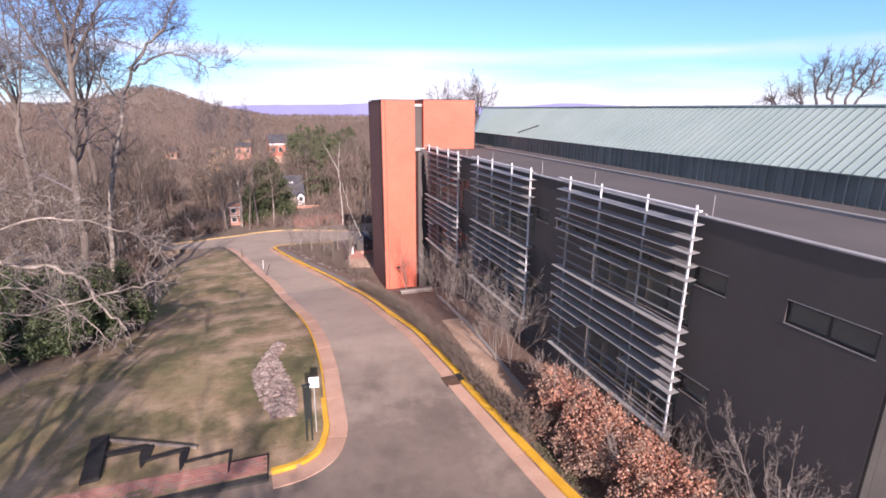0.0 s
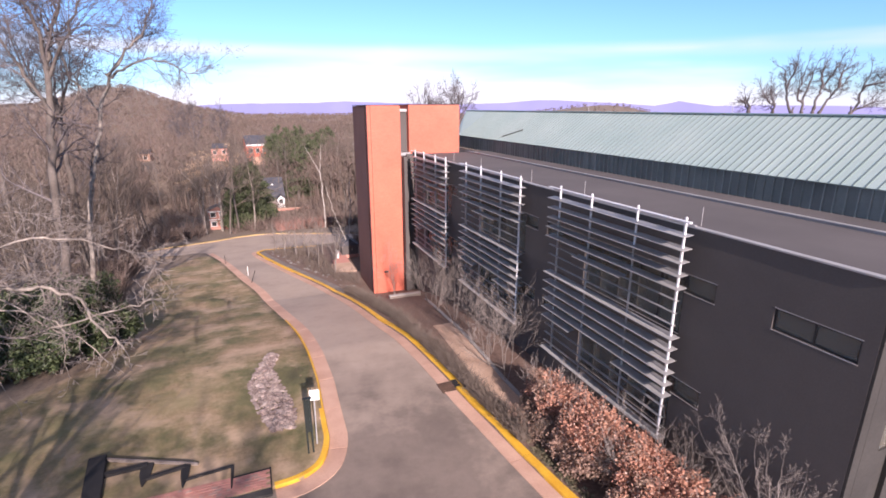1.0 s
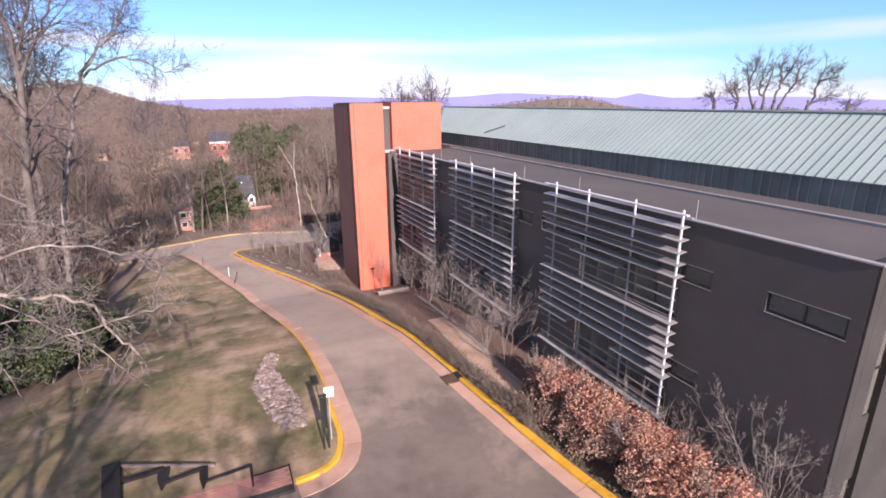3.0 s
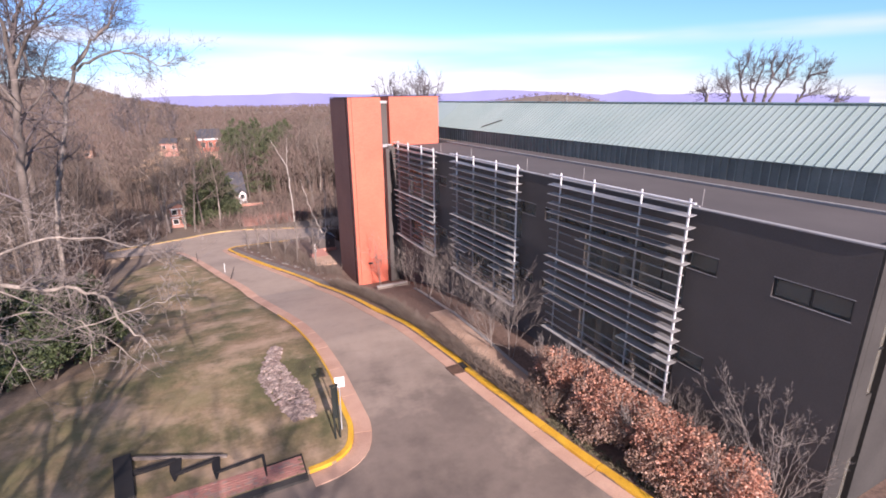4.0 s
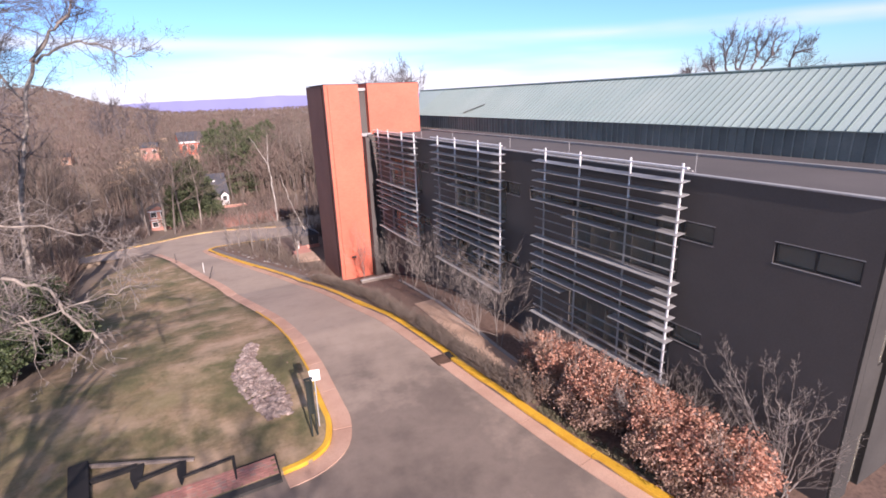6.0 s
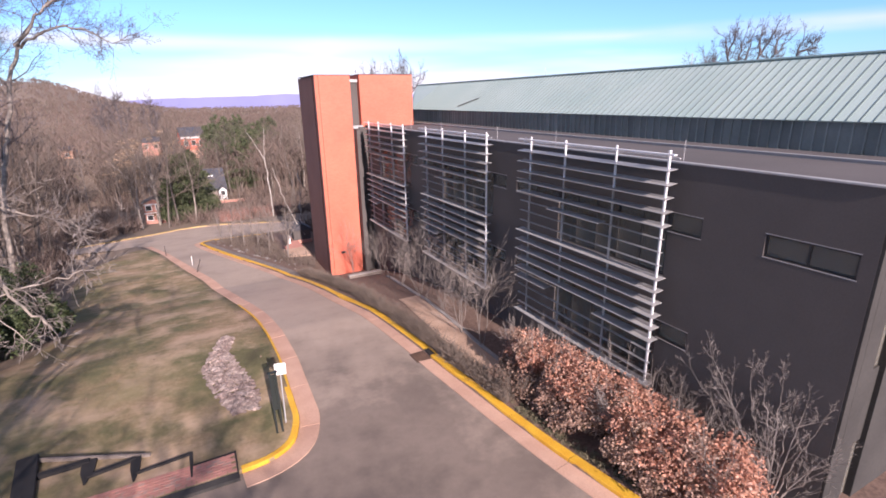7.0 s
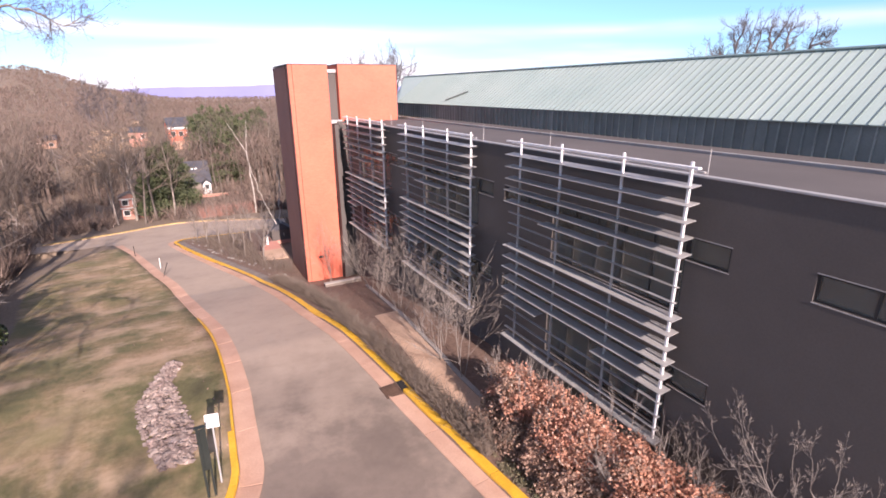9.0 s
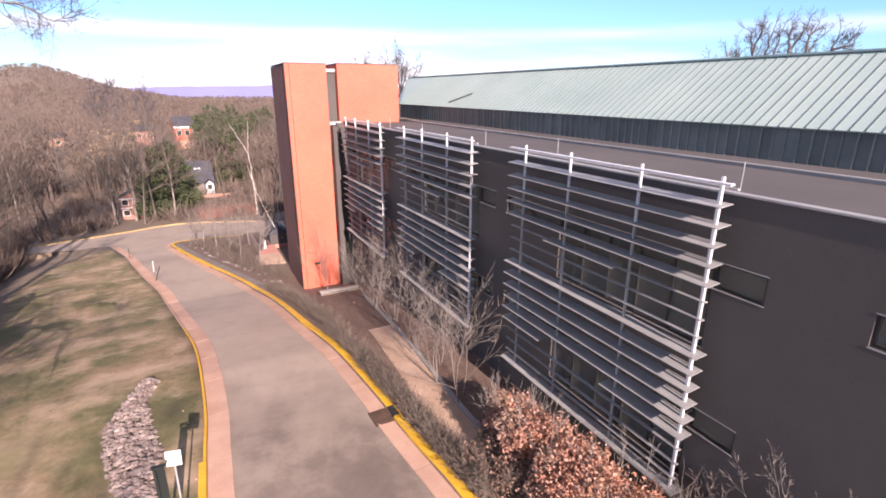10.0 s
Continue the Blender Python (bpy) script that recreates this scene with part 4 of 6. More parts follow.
# ---- plants ----
def wander(rng, p, d, length, segs, wobble, lift):
    pts = [p.copy()]
    d = d.normalized()
    for _ in range(segs):
        d = (d + Vector((rng.gauss(0, wobble), rng.gauss(0, wobble), rng.gauss(0, wobble) + lift))).normalized()
        pts.append(pts[-1] + d * (length / segs))
    return pts


def side_way(rng, d, lo, hi):
    a = d.orthogonal().normalized()
    a.rotate(Matrix.Rotation(rng.uniform(0, 2 * math.pi), 3, d))
    t = radians(rng.uniform(lo, hi))
    return (d * math.cos(t) + a * math.sin(t)).normalized()


def sprout(rng, meshes, p, d, length, r, level, spec):
    """A branch with all that grows from it. meshes: (V, F) by level; the last takes the twigs."""
    kids, top, lift, wob, lo, hi = spec["kids"], spec["top"], spec["lift"], spec["wobble"], spec["lo"], spec["hi"]
    if level >= top:
        # the last twigs are thin bent slivers
        V, F = meshes[-1]
        d = d.normalized()
        s2 = d.cross(Vector((rng.gauss(0, 1), rng.gauss(0, 1), rng.gauss(0, 1)))).normalized() * max(r, spec.get("min", 0.006))
        m = p + d * length * 0.55
        q = m + (d + Vector((rng.gauss(0, wob), rng.gauss(0, wob), rng.gauss(0, wob) + lift)) * 1.5).normalized() * length * 0.45
        b = len(V)
        V += [p - s2, p + s2, m + s2 * 0.7, m - s2 * 0.7, q]
        F += [(b, b + 1, b + 2, b + 3), (b + 3, b + 2, b + 4)]
        return
    segs = 4 if level < 2 else 3 if level < top - 1 else 2
    pts = wander(rng, p, d, length, segs, wob, lift)
    V, F = meshes[min(level, len(meshes) - 1)]
    end = 0.5
    tube(V, F, pts, [r * (1 - (1 - end) * i / segs) for i in range(segs + 1)], 6 if level == 0 else 5 if level == 1 else 3)
    n = kids[min(level, len(kids) - 1)]
    for k in range(n):
        t = 0.3 + 0.7 * (k + rng.random()) / n if level else 0.45 + 0.55 * (k + rng.random()) / n
        t = min(t, 0.999)
        i = int(t * segs)
        q = pts[i].lerp(pts[i + 1], t * segs - i)
        dd = (pts[i + 1] - pts[i]).normalized()
        sprout(rng, meshes, q, side_way(rng, dd, lo, hi), length * rng.uniform(0.45, 0.72) * (1.1 - 0.35 * t), r * rng.uniform(0.38, 0.55) * (1.1 - 0.4 * t), level + 1, spec)
    sprout(rng, meshes, pts[-1], (pts[-1] - pts[-2]).normalized(), length * 0.6, r * 0.5, level + 1, spec)


def limb(rng, meshes, pts, r0, r1, spec, twigs, twig_len):
    """A hand-laid limb with twigs along its outer two thirds."""
    P = [Vector(p) for p in pts]
    fine = []
    for a, b in zip(P, P[1:]):
        for k in range(4):
            j = min(0.07, r0 * 0.9)
            fine.append(a.lerp(b, k / 4) + Vector((rng.gauss(0, j), rng.gauss(0, j), rng.gauss(0, j))))
    fine.append(P[-1])
    n = len(fine)
    tube(*meshes[0], fine, [r0 + (r1 - r0) * i / (n - 1) for i in range(n)], 8)
    for _ in range(twigs):
        t = rng.uniform(0.3, 0.98)
        i = int(t * (n - 1))
        d = (fine[i + 1] - fine[i]).normalized()
        sprout(rng, meshes, fine[i], side_way(rng, d, 30, 75), twig_len * rng.uniform(0.6, 1.35) * (1.15 - 0.5 * t), max(spec.get("stout", 0.018), (r0 + (r1 - r0) * t) * 0.45), 2, spec)
    sprout(rng, meshes, fine[-1], (fine[-1] - fine[-2]).normalized(), twig_len, r1 * 0.8, 2, spec)


def plant(name, x, y, z, meshes, mats, names, label, category, group=""):
    t = thing(name, x, y, z, label, category, group)
    inv = t.matrix_world.inverted()
    for (V, F), m, nm in zip(meshes, mats, names):
        if V:
            o = part(nm, raw_mesh(nm, [inv @ v for v in V], F, m, True), None, t)
    return t


BIG = dict(min=0.012, stout=0.034, kids=[5, 5, 4, 4, 3], top=5, lift=0.05, wobble=0.20, lo=28, hi=64)
# forked tall trees on the western slope
def tree_a():
    rng = random.Random(11)
    ms = [([], []), ([], [])]
    gz = land(-15, 45) - 0.3
    limb(rng, ms, [(-15.0, 45, gz), (-14.8, 45, 2), (-14.5, 45, 7), (-14.1, 45, 9.8), (-13.7, 45, 12.6), (-13.4, 45, 15.6)], 0.33, 0.2, BIG, 7, 3.0)
    limb(rng, ms, [(-13.4, 45, 15.6), (-12.8, 45.2, 17.6), (-12.1, 45.6, 19.8), (-11.7, 46, 24)], 0.15, 0.05, BIG, 22, 3.3)
    limb(rng, ms, [(-13.4, 45, 15.4), (-13.3, 44.6, 17.8), (-13.9, 44, 20), (-14.4, 43.5, 24)], 0.15, 0.05, BIG, 22, 3.3)
    limb(rng, ms, [(-13.35, 45, 14.8), (-11.8, 44.4, 17.4), (-10.6, 44, 19.4), (-9.4, 43.6, 22)], 0.12, 0.04, BIG, 21, 3.0)
    limb(rng, ms, [(-13.7, 45, 12.4), (-15.2, 45.4, 15.6), (-16.4, 46, 18.2), (-17.4, 46, 22)], 0.13, 0.04, BIG, 19, 3.2)
    limb(rng, ms, [(-13.9, 45, 11.2), (-12.4, 46.5, 13.4), (-11.8, 47.5, 16.0)], 0.1, 0.04, BIG, 8, 2.4)
    plant("bare_tree", -15, 45, gz, ms, (M_BARK, M_HIGHTWIG), ("trunk", "crown"), "tall forked bare tree at the edge of the woods", "tree", "tall bare trees")


def tree_b():
    rng = random.Random(23)
    ms = [([], []), ([], [])]
    gz = land(-15.5, 52) - 0.3
    limb(rng, ms, [(-15.4, 52, gz), (-14.9, 52, 1), (-14.0, 52, 5.8), (-13.4, 52, 7.8), (-12.8, 52, 9.9), (-12.0, 52, 12.8), (-11.1, 52, 15.2)], 0.22, 0.13, BIG, 6, 2.4)
    limb(rng, ms, [(-11.0, 51.9, 15.2), (-9.6, 51, 16.1), (-7.7, 51, 16.7), (-6.2, 51, 16.4), (-4.8, 51, 15.5), (-2.6, 51, 16.5)], 0.115, 0.025, BIG, 26, 1.7)
    limb(rng, ms, [(-11.1, 52, 15.2), (-9.6, 52, 17.4), (-8.2, 52, 18.7), (-7.2, 52, 20.6), (-6.6, 52, 23)], 0.12, 0.04, BIG, 34, 2.5)
    limb(rng, ms, [(-12.2, 52, 12.2), (-14.0, 52.4, 15.2), (-14.6, 52.6, 19)], 0.12, 0.04, BIG, 22, 2.8)
    plant("bare_tree", -15.4, 52, gz, ms, (M_PALE, M_HIGHTWIG), ("trunk", "crown"), "tall bare tree with patchy pale bark and an arching limb", "tree", "tall bare trees")


def tree_c():
    rng = random.Random(5)
    ms = [([], []), ([], [])]
    gz = land(-15, 19) - 0.3
    spec = dict(kids=[4, 4, 3, 3], top=4, min=0.010, lift=0.03, wobble=0.26, lo=28, hi=66)
    limb(rng, ms, [(-15.0, 19, gz), (-14.6, 19, 5), (-14.0, 19.5, 9), (-13.8, 20, 16), (-14.2, 20.5, 24)], 0.5, 0.12, spec, 5, 3.0)
    limb(rng, ms, [(-14.2, 19.3, 7.6), (-11.2, 19.6, 7.7), (-8.9, 20, 7.0), (-7.7, 20, 6.7), (-6.6, 20, 6.2), (-6.0, 20, 4.6), (-5.6, 20, 4.0)], 0.092, 0.027, spec, 34, 0.9)
    limb(rng, ms, [(-9.4, 19.8, 7.1), (-8.3, 19.8, 6.2), (-7.4, 20, 4.9), (-7.55, 20.2, 3.4)], 0.026, 0.009, spec, 10, 0.69)
    limb(rng, ms, [(-14.4, 19.1, 5.6), (-11.3, 19.8, 5.8), (-9.6, 20, 5.1), (-8.1, 20, 5.1), (-6.2, 20, 5.5), (-4.9, 20.2, 5.7), (-4.2, 20.4, 5.7)], 0.056, 0.013, spec, 32, 0.92)
    limb(rng, ms, [(-10.4, 20, 6.6), (-9.6, 20, 6.0), (-8.7, 20, 6.1), (-7.7, 20, 5.7), (-6.9, 20, 4.7), (-6.2, 20, 3.6)], 0.040, 0.013, spec, 11, 0.80)
    limb(rng, ms, [(-14.1, 19.4, 8.4), (-12.0, 21.2, 7.2), (-10.6, 21.8, 7.6), (-8.3, 22, 8.1), (-6.8, 22, 7.8), (-5.2, 22.2, 7.2), (-4.2, 22.4, 6.5)], 0.064, 0.015, spec, 42, 1.15)
    limb(rng, ms, [(-13.9, 19.8, 9.4), (-11.5, 22.5, 8.6), (-9.6, 24.5, 7.0), (-8.6, 25.5, 5.0)], 0.034, 0.008, spec, 32, 1.26)
    limb(rng, ms, [(-11.5, 19.7, 7.7), (-9.6, 18.8, 6.6), (-8.9, 18.4, 5.2), (-8.7, 18.5, 3.8)], 0.028, 0.008, spec, 11, 0.80)
    limb(rng, ms, [(-14.0, 19.6, 10.4), (-12.2, 21.5, 9.6), (-10.6, 23.6, 9.0), (-9.2, 25.5, 8.4), (-7.6, 27, 7.0)], 0.034, 0.007, spec, 32, 1.26)
    limb(rng, ms, [(-12.6, 21.0, 8.8), (-11.0, 24.0, 6.4), (-10.0, 26.5, 5.2), (-8.8, 28.5, 4.2)], 0.026, 0.007, spec, 25, 1.15)
    limb(rng, ms, [(-14.1, 20, 9.4), (-14.0, 22, 10.8), (-13.1, 22, 11.5), (-12.6, 22, 12.4), (-10.8, 22, 13.3), (-9.4, 22, 13.4)], 0.069, 0.019, spec, 22, 1.38)
    limb(rng, ms, [(-13.9, 20, 13), (-12.6, 20.4, 15.0), (-10.2, 21, 15.6), (-8.0, 21, 17.4)], 0.050, 0.013, spec, 22, 1.49)
    limb(rng, ms, [(-13.9, 20, 14), (-11.5, 20.5, 17), (-9.5, 21, 21)], 0.12, 0.04, BIG, 10, 2.6)
    limb(rng, ms, [(-14.0, 20.3, 18), (-16, 21, 21), (-17.5, 21.5, 25)], 0.12, 0.04, BIG, 10, 2.6)
    plant("bare_tree", -15, 19, gz, ms, (M_PALE, M_GREYTWIG), ("trunk", "crown"), "bare tree with pale drooping limbs over the lawn", "tree", "tall bare trees")


def shade_tree(x, y, h, R, seed, label, twigs=32):
    """A broad bare tree out of view, added so that its crown shades the ground."""
    rng = random.Random(seed)
    ms = [([], []), ([], [])]
    gz = land(x, y) - 0.3
    spec = dict(kids=[4, 4, 4, 3], top=4, min=0.016, lift=0.05, wobble=0.2, lo=28, hi=66)
    limb(rng, ms, [(x, y, gz), (x + 0.1, y, gz + h * 0.25), (x - 0.1, y, gz + h * 0.45), (x, y, gz + h * 0.95)], h * 0.022, 0.05, spec, 6, 2.2)
    for k in range(9):
        a = k * 2.4 + rng.uniform(-0.3, 0.3)
        z0 = gz + h * (0.36 + 0.05 * k)
        r = R * rng.uniform(0.75, 1.1) * (1.05 - 0.05 * k)
        limb(rng, ms, [(x, y, z0), (x + math.cos(a) * r * 0.5, y + math.sin(a) * r * 0.5, z0 + h * 0.12), (x + math.cos(a) * r, y + math.sin(a) * r, z0 + h * 0.2)], h * 0.009, 0.03, spec, twigs, 2.0)
    plant("bare_tree", x, y, gz, ms, (M_BARK, M_TWIG), ("trunk", "crown"), label, "tree", "tall bare trees")


def edge_tree(x, y, top, seed):
    """A thickly twigged tree behind the tall ones at the edge of the woods."""
    rng = random.Random(seed)
    ms = [([], []), ([], [])]
    gz = land(x, y) - 0.3
    limb(rng, ms, [(x, y, gz), (x + 0.3, y, 3), (x + 0.1, y, 9), (x + 0.4, y, 13)], 0.3, 0.17, BIG, 4, 2.2)
    for k in range(5):
        a = k * 1.257 + rng.uniform(-0.3, 0.3)
        r = rng.uniform(1.8, 3.4)
        limb(rng, ms, [(x + 0.3, y, rng.uniform(10, 13)), (x + math.cos(a) * r * 0.6, y + math.sin(a) * r * 0.6, 14 + rng.uniform(0, 2)), (x + math.cos(a) * r, y + math.sin(a) * r, top - rng.uniform(0, 4))], 0.11, 0.035, BIG, 22, 2.7)
    plant("bare_tree", x, y, gz, ms, (M_BARK, M_HIGHTWIG), ("trunk", "crown"), "bare tree with a thick tangle of upper twigs", "tree", "tall bare trees")


tree_a(), tree_b(), tree_c()
edge_tree(-17.6, 59, 24, 71)
edge_tree(-21.5, 55, 25, 72)
# Four unseen trees behind and beside the camera, placed for their shade.
shade_tree(-12.5, -5.0, 15.0, 5.6, 73, "broad bare tree out of view, added to shade the lower lawn")
shade_tree(-18.5, -2.0, 15.0, 5.6, 75, "broad bare tree out of view, added to shade the edge of the lawn")
shade_tree(-10.3, 0.5, 18.5, 3.4, 76, "broad bare tree out of view, added to cast branch shadows on the lawn", 5)
shade_tree(-5.5, -13.5, 15.5, 5.2, 74, "broad bare tree out of view, added to shade the foot of the drive")


def leaf_cloud(rng, centre, radii, n, size, V, F, hollow=0.5, droop=0.0):
    """Folded single leaves spread through an uneven rounded clump."""
    for _ in range(n):
        while True:
            u = Vector((rng.gauss(0, 1), rng.gauss(0, 1), rng.gauss(0, 1))).normalized()
            bump = 0.78 + 0.42 * noise.noise(u * 2.1 + centre)
            q = u * (hollow + (1 - hollow) * rng.random() ** 0.6) * bump
            if q.z > -0.85:
                break
        p = centre + Vector((q.x * radii[0], q.y * radii[1], q.z * radii[2]))
        d = Vector((rng.gauss(0, 1), rng.gauss(0, 1), rng.gauss(0, 0.7) - droop)).normalized()
        s = d.cross(Vector((rng.gauss(0, 1), rng.gauss(0, 1), rng.gauss(0, 1)))).normalized()
        L, w = size * rng.uniform(0.7, 1.3), size * rng.uniform(0.28, 0.45)
        nrm = d.cross(s)
        b = len(V)
        V += [p, p + d * L * 0.5 + s * w + nrm * w * 0.4, p + d * L, p + d * L * 0.5 - s * w + nrm * w * 0.4]
        F += [(b, b + 1, b + 2), (b, b + 2, b + 3)]


def stems(rng, V, F, x, y, z, n, height, spread, r, spec):
    for _ in range(n):
        a = rng.uniform(0, 2 * math.pi)
        d = Vector((math.cos(a) * spread, math.sin(a) * spread, 1)).normalized()
        sprout(rng, [(V, F)], Vector((x + math.cos(a) * 0.12, y + math.sin(a) * 0.12, z - 0.05)), d, height * rng.uniform(0.5, 0.7), r * rng.uniform(0.7, 1.1), 1, spec)


SHRUB = dict(kids=[3, 3, 3, 3], top=4, lift=0.10, wobble=0.10, lo=15, hi=42)
FINE = dict(kids=[4, 5, 5, 4], top=4, min=0.0065, lift=0.10, wobble=0.10, lo=22, hi=52)


def russet_shrub(x, y, rx, ry, h, n, seed):
    rng = random.Random(seed)
    z = land(x, y)
    t = thing("russet_shrub", x, y, z, "dense shrub still holding its dry russet leaves", "shrub", "russet shrubs by the wall")
    inv = t.matrix_world.inverted()
    V, F = [], []
    stems(rng, V, F, x, y, z, 9, h, 0.55, 0.03, SHRUB)
    part("framework", raw_mesh("framework", [inv @ v for v in V], F, M_GREYTWIG), None, t)
    V, F = [], []
    for _ in range(6):
        c = Vector((x + rng.uniform(-0.45, 0.45) * rx, y + rng.uniform(-0.5, 0.5) * ry, z + h * rng.uniform(0.42, 0.72)))
        leaf_cloud(rng, c, (rx * 0.80, ry * 0.7, h * 0.36), n // 4, 0.112, V, F, 0.35, 0.3)
    part("leaves", raw_mesh("leaves", [inv @ v for v in V], F, M_OAKLEAF), None, t, "dry russet leaves")
    V, F = [], []
    for k in range(9):
        low = k < 6
        c = Vector((x - rx * (rng.uniform(0.45, 0.95) if low else rng.uniform(-0.3, 0.6)), y + rng.uniform(-0.6, 0.6) * ry, z + h * (rng.uniform(0.16, 0.42) if low else rng.uniform(0.5, 0.8))))
        leaf_cloud(rng, c, (rx * 0.42, ry * 0.45, h * 0.26), n // (13 if low else 10), 0.108, V, F, 0.3, 0.3)
    part("faded_leaves", raw_mesh("faded_leaves", [inv @ v for v in V], F, M_FADEDLEAF), None, t, "greyish faded leaves low on the shrub")


for i, (x, y, rx, ry, h, n) in enumerate(((11.2, 17.3, 1.15, 1.2, 2.1, 3600), (11.1, 15.7, 1.4, 1.25, 2.4, 4600), (11.05, 14.1, 1.45, 1.25, 2.45, 4600), (11.1, 12.5, 1.45, 1.25, 2.45, 4600),
                                           (11.15, 10.9, 1.45, 1.25, 2.45, 4600), (11.25, 9.4, 1.45, 1.25, 2.35, 4600), (11.4, 7.9, 1.4, 1.1, 2.3, 3800))):
    russet_shrub(x, y, rx, ry, h, n, 40 + i)


def sparse_shrub(x, y, seed):
    rng = random.Random(seed)
    z = land(x, y)
    t = thing("sparse_shrub", x, y, z, "low twiggy brown shrub with few dry leaves beside the kerb", "shrub", "russet shrubs by the wall")
    inv = t.matrix_world.inverted()
    V, F = [], []
    stems(rng, V, F, x, y, z, 12, 1.25, 0.8, 0.016, SHRUB)
    part("framework", raw_mesh("framework", [inv @ v for v in V], F, M_TWIG), None, t)
    V, F = [], []
    for _ in range(4):
        c = Vector((x + rng.uniform(-0.35, 0.35), y + rng.uniform(-0.5, 0.5), z + rng.uniform(0.35, 0.8)))
        leaf_cloud(rng, c, (0.6, 0.6, 0.4), 210, 0.10, V, F, 0.15, 0.3)
    part("leaves", raw_mesh("leaves", [inv @ v for v in V], F, M_DRYLEAF), None, t, "few dull dry leaves")


for i, yy in enumerate((15.6, 16.5)):
    sparse_shrub(right_edge(yy) + 1.05 + 0.25 * (i % 2), yy, 140 + i)


def kerb_weeds():
    """Low moss and weeds in the strip of soil behind the kerb."""
    rng = random.Random(151)
    V, F = [], []
    for _ in range(330):
        yy = rng.uniform(5.5, 20.0)
        if noise.noise(Vector((yy * 0.9, 0.0, 4.0))) < -0.22:
            continue
        xx = right_edge(yy) + 0.46 + abs(rng.gauss(0, 0.2))
        leaf_cloud(rng, Vector((xx, yy, land(xx, yy) + 0.04)), (0.15, 0.2, 0.08), 34, 0.06, V, F, 0.1)
    tagged(new("kerb_weeds", raw_mesh("kerb_weeds", V, F, M_MOSS)), "low grey-green moss and weeds along the kerb", "weeds", kind="stuff")


kerb_weeds()


ANTLER = dict(kids=[3, 3, 3, 3], top=5, min=0.005, lift=0.08, wobble=0.11, lo=18, hi=46)


def bare_shrub(x, y, h, n, spread, seed, mat, label, r=0.028, name="bare_shrub"):
    rng = random.Random(seed)
    z = land(x, y)
    t = thing(name, x, y, z, label, "tree" if "tree" in name else "shrub", "bare plants in the beds")
    inv = t.matrix_world.inverted()
    for _ in range(n):
        V, F = [], []
        stems(rng, V, F, x, y, z, 1, h, spread, r, ANTLER if name == "bare_shrub" else FINE)
        part("stem", raw_mesh("stem", [inv @ v for v in V], F, mat, True), None, t)


for i, (x, y, h, n, sp) in enumerate(((12.7, 9.8, 2.3, 3, 0.45), (12.8, 11.2, 2.4, 3, 0.3))):
    bare_shrub(x, y, h, n, sp, 60 + i, M_GREYTWIG, "leafless many-stemmed shrub against the dark wall", 0.020)
def wall_shrub(x, y):
    """A many-stemmed bare shrub fanned out along the wall."""
    rng = random.Random(66)
    z = land(x, y)
    t = thing("bare_shrub", x, y, z, "tall leafless many-stemmed shrub fanned against the dark wall", "shrub", "bare plants in the beds")
    inv = t.matrix_world.inverted()
    spec = dict(ANTLER, stout=0.010)
    for k, (tip_y, tip_z) in enumerate(((10.0, 2.2), (9.7, 2.6), (9.3, 2.8), (8.9, 2.1), (8.5, 2.6), (8.1, 2.9), (7.6, 2.9), (7.3, 2.1), (7.0, 2.7), (6.7, 2.2), (6.4, 1.6), (6.5, 1.0))):
        ms = [([], [])]
        f = (tip_y - y) * 0.55
        px = x + rng.uniform(-0.25, 0.15)
        limb(rng, ms, [(x + rng.uniform(-0.1, 0.1), y + f * 0.12, z - 0.05), (px, y + f * 0.55, z + (tip_z - z) * 0.36), (px, y + f * 1.25, z + (tip_z - z) * 0.72), (px + rng.uniform(-0.15, 0.1), tip_y, tip_z)], 0.026, 0.008, spec, 5, 0.6)
        part("stem", raw_mesh("stem", [inv @ v for v in ms[0][0]], ms[0][1], M_GREYTWIG, True), None, t)


wall_shrub(12.75, 7.4)
for i, (x, y, h, n, sp) in enumerate(((10.78, 20.35, 4.9, 3, 0.20), (10.72, 22.0, 3.7, 3, 0.22), (11.5, 23.4, 3.6, 2, 0.26), (11.3, 25.4, 3.8, 3, 0.28), (11.15, 27.9, 3.7, 2, 0.28), (11.6, 29.5, 4.0, 3, 0.3),
                                      (11.4, 32.5, 4.4, 3, 0.3), (12.2, 33.8, 4.2, 2, 0.3), (11.85, 35.3, 4.4, 3, 0.3), (12.4, 39.0, 4.2, 3, 0.3), (10.7, 41.6, 4.2, 3, 0.22))):
    bare_shrub(x, y, h, n, sp, 80 + i, M_VASE, "slender grey many-stemmed bare tree in the planting bed", 0.023, "small_bare_tree")


